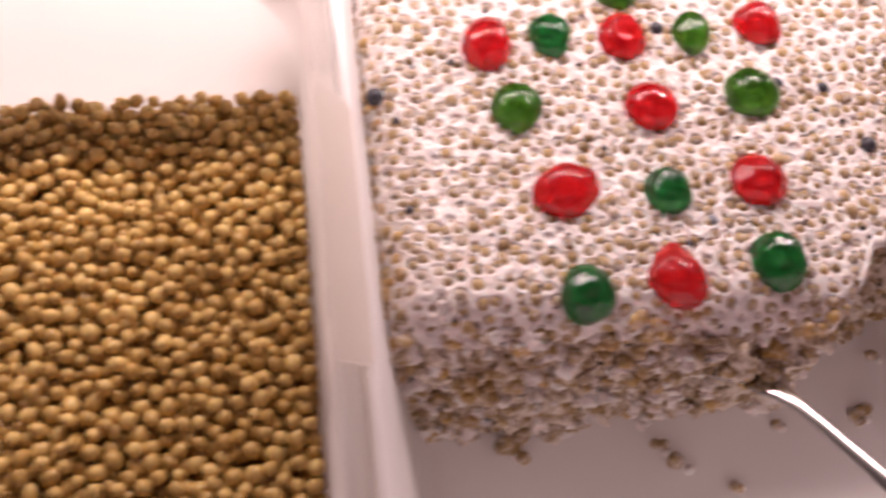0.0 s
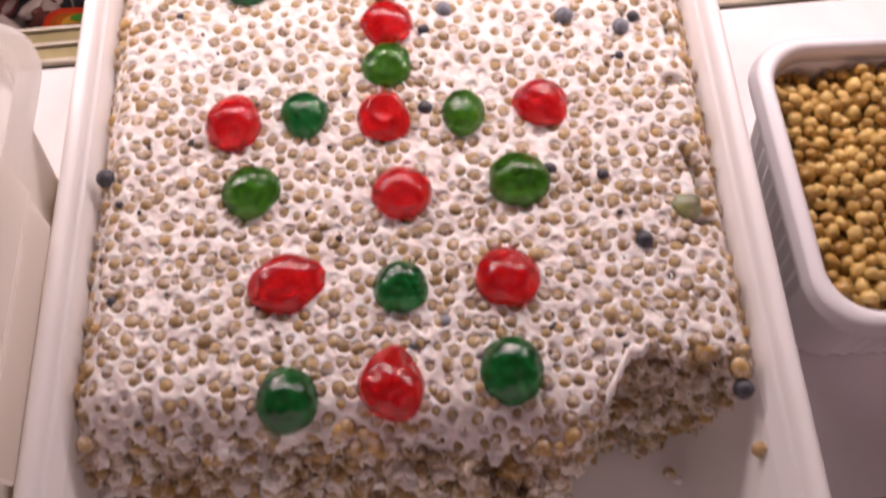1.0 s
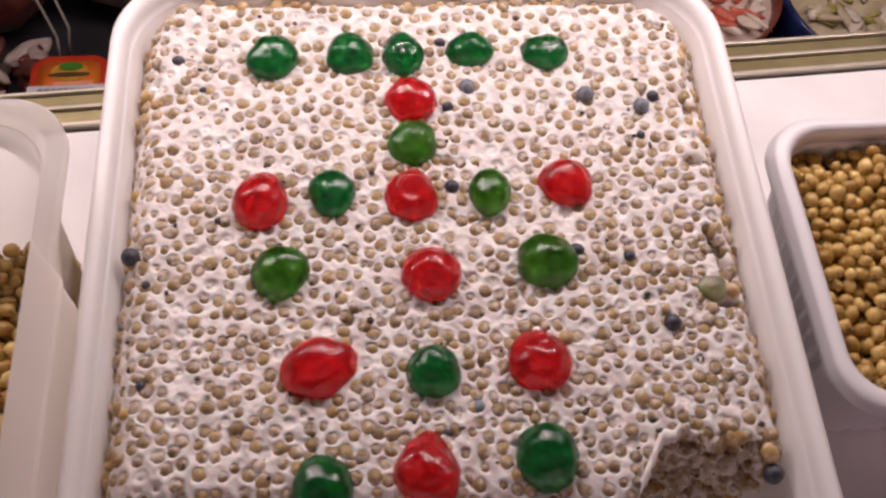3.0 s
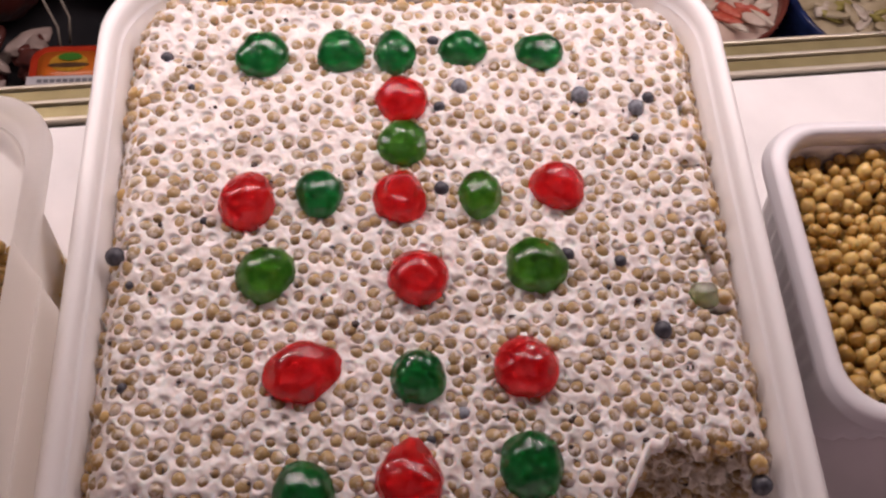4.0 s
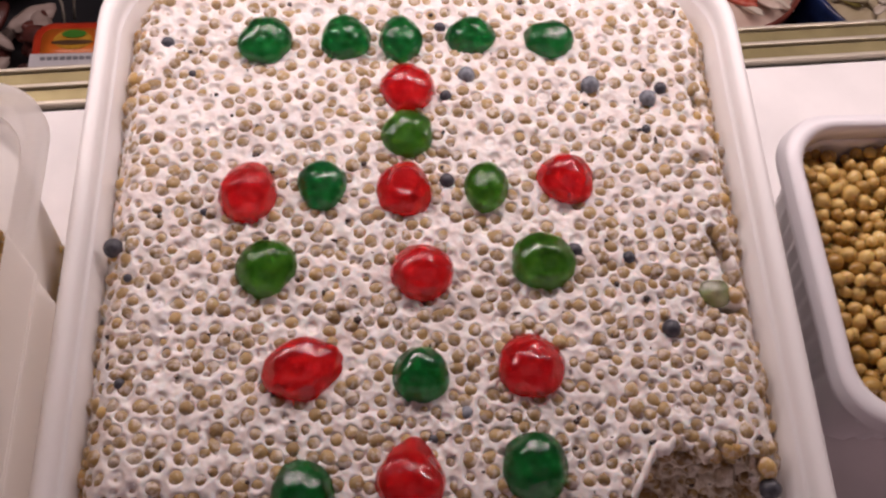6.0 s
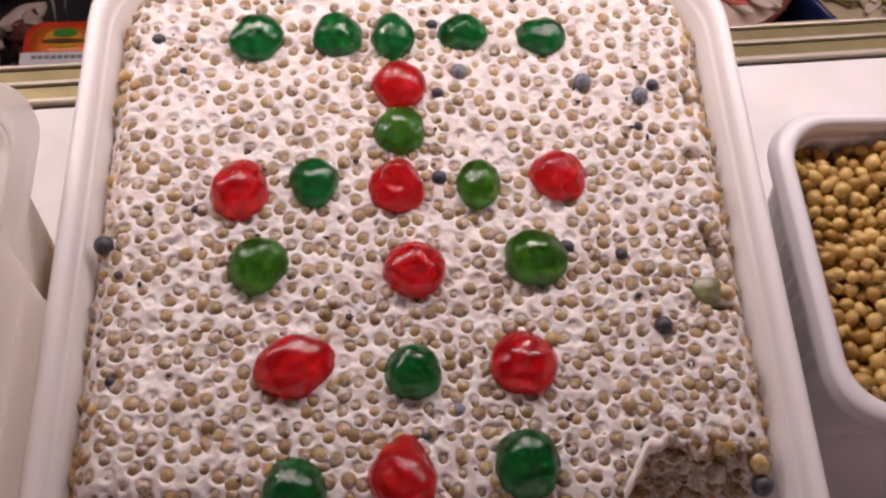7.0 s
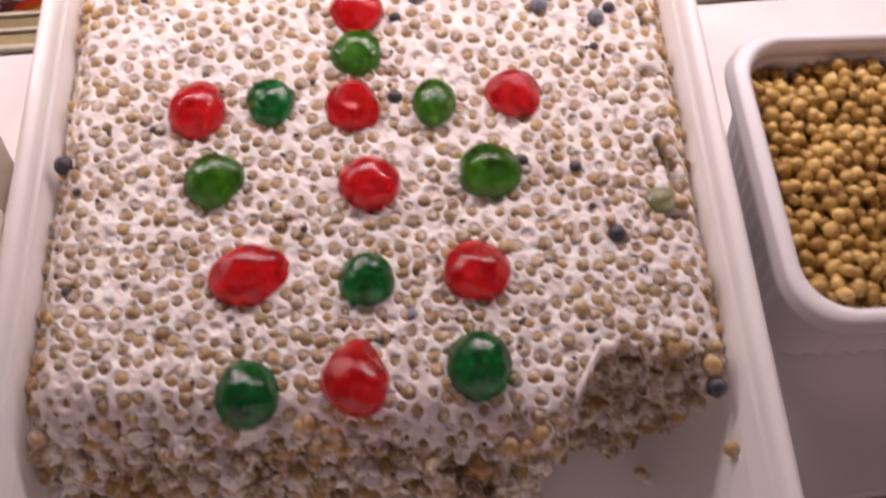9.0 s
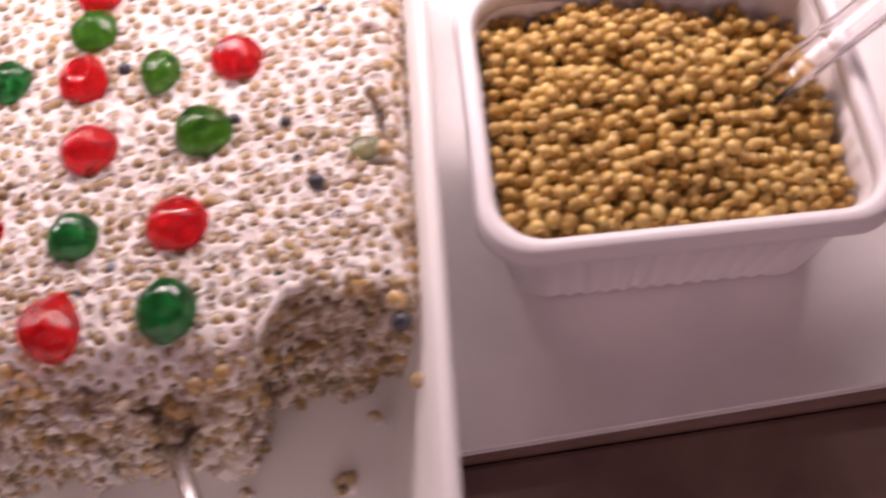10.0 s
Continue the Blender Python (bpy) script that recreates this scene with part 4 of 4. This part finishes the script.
for k in range(26):
    bm = icosphere(1.0, 3)
    sx, sy, sz = mr.uniform(0.008, 0.018), mr.uniform(0.004, 0.009), mr.uniform(0.003, 0.006)
    turn = Euler((mr.uniform(-0.6, 0.6), mr.uniform(-0.6, 0.6), mr.uniform(0, 6.28))).to_matrix()
    at = Vector((mr.uniform(-0.034, 0.022), mr.uniform(-0.032, 0.028), 0.006 + 0.034 * (k / 26)))
    for v in bm.verts:
        n = 1 + 0.35 * noise.noise(v.co * 1.6 + Vector((k * 3.1, 0, 0)))
        v.co = turn @ Vector((v.co.x * sx, v.co.y * sy, v.co.z * sz)) * n + at
    part("meat_piece", bm, MAT_FAT if k % 5 in (1, 3) else MAT_LEAN, slices)


# ---------------------------------------------------------------- crumbling cream and grain on the broken face
def rubble(name, material_, count, seed, sizes, out, foot_share, parent, dents):
    rr = random.Random(seed)
    co, tri, base = [], [], 0
    ball = icosphere(1.0, 3)
    ball_co = [v.co.copy() for v in ball.verts]
    ball_tri = np.array([[v.index for v in f.verts] for f in ball.faces])
    ball.free()
    for k in range(count):
        u = rr.random()
        v = FACE_AT + (1 - FACE_AT) * (rr.uniform(0.0, 0.95) if rr.random() > foot_share else rr.uniform(0.93, 0.99))
        i = min(NX - 1, int(u * NX)) * NV + min(NV - 1, int(v * NV))
        c = Vector(cream_co[i]) + Vector(flat_n[i]) * rr.uniform(-0.001, out)
        r = rr.uniform(*sizes)
        if material_ is MAT_CREAM and c.x > 0.156 and rr.random() < 0.8:
            continue
        c.z = max(c.z, 0.0048 + r * 0.55)
        sx, sy, sz = rr.uniform(0.7, 1.3), rr.uniform(0.7, 1.3), rr.uniform(0.55, 0.9)
        off = Vector((k * 1.7, seed, 0))
        pts = []
        for q in ball_co:
            n = 1 + dents * noise.noise(q * 1.5 + off) + 0.4 * dents * noise.noise(q * 4 + off)
            pts.append((q.x * sx * r * n + c.x, q.y * sy * r * n + c.y, max(0.0046, q.z * sz * r * n + c.z)))
        co.extend(pts)
        tri.append(ball_tri + base)
        base += len(pts)
    me = bpy.data.meshes.new(name)
    me.from_pydata(co, [], np.concatenate(tri).tolist())
    me.materials.append(material_)
    me.shade_smooth()
    ob = new(name, me)
    ob.parent = parent
    tagged(ob, kind="stuff")


rubble("cream_crumb", MAT_CREAM, 330, 31, (0.0011, 0.0034), 0.0010, 0.25, cake, 0.7)
rubble("mixed_crumb", MAT_CRUMBLY, 200, 32, (0.0012, 0.0034), 0.0012, 0.30, cake, 0.8)
rubble("grain_crumb_mass", MAT_GRAIN_MANY, 170, 33, (0.0022, 0.0031), 0.0018, 0.35, cake, 0.25)

rubble("golden_crumb", MAT_GOLDEN_MANY, 70, 35, (0.0022, 0.0033), 0.0022, 0.30, cake, 0.3)

# moist yellow grains laid bare along the front edge
lr = random.Random(8)
bare = []
for cx, count in ((0.088, 7), (0.150, 3), (0.205, 3)):
    for _ in range(count):
        x = cx + lr.uniform(-0.007, 0.007)
        y = front_line(x) + lr.uniform(-0.003, 0.003)
        bare.append((Vector((x, y, top_height(x, max(y, front_line(x))) - lr.uniform(0.0, 0.0018))), lr.uniform(0.0027, 0.0034), lr.randrange(4), (lr.uniform(0, 6), lr.uniform(0, 6), lr.uniform(0, 6))))
scatter_grains(cake, bare, set(range(len(bare))), MAT_GOLDEN, MAT_GOLDEN, "bare_grain")

# a lump of crumbling cake over the spoon's neck
for k in range(22):
    bm = icosphere(lr.uniform(0.0022, 0.0038), 3)
    off = Vector((0.1325 + lr.uniform(-0.013, 0.010), 0.0960 + lr.uniform(-0.0045, 0.004), 0.0405 + lr.uniform(-0.004, 0.007)))
    for v in bm.verts:
        v.co = v.co * (1 + 0.6 * noise.noise(v.co * 330 + Vector((k * 5.0, 0, 0)))) + off
    part("lump", bm, (MAT_CRUMBLY, MAT_GRAIN, MAT_GOLDEN)[k % 3], cake)

# a torn lip of cream that overhangs the hollow
lip = bmesh.new()
rows = []
for k in range(40):
    f = k / 39
    x = 0.1660 + 0.016 * f
    reach = 0.0016 * math.sin(math.pi * min(1.0, 0.12 + f * 0.9)) * (1 + 1.2 * noise.noise((x * 420, 2.0, 0)))
    y, z = front_line(x), top_height(x, front_line(x) + 0.004) + 0.0004
    rows.append([lip.verts.new((x + 0.0006 * noise.noise((x * 500, j, 1.0)), y + 0.0036 - (0.0036 + reach) * j / 5, z + 0.0010 * math.sin(math.pi * j / 5) - 0.0008 * (j / 5) ** 2 + 0.0006 * noise.noise((x * 350, j * 0.7, 4.0)))) for j in range(6)])
for a, b in zip(rows, rows[1:]):
    for j in range(5):
        lip.faces.new((a[j], a[j + 1], b[j + 1], b[j]))
bmesh.ops.recalc_face_normals(lip, faces=lip.faces)
bmesh.ops.solidify(lip, geom=list(lip.faces), thickness=0.0004)
part("torn_lip", lip, MAT_CREAM, cake)
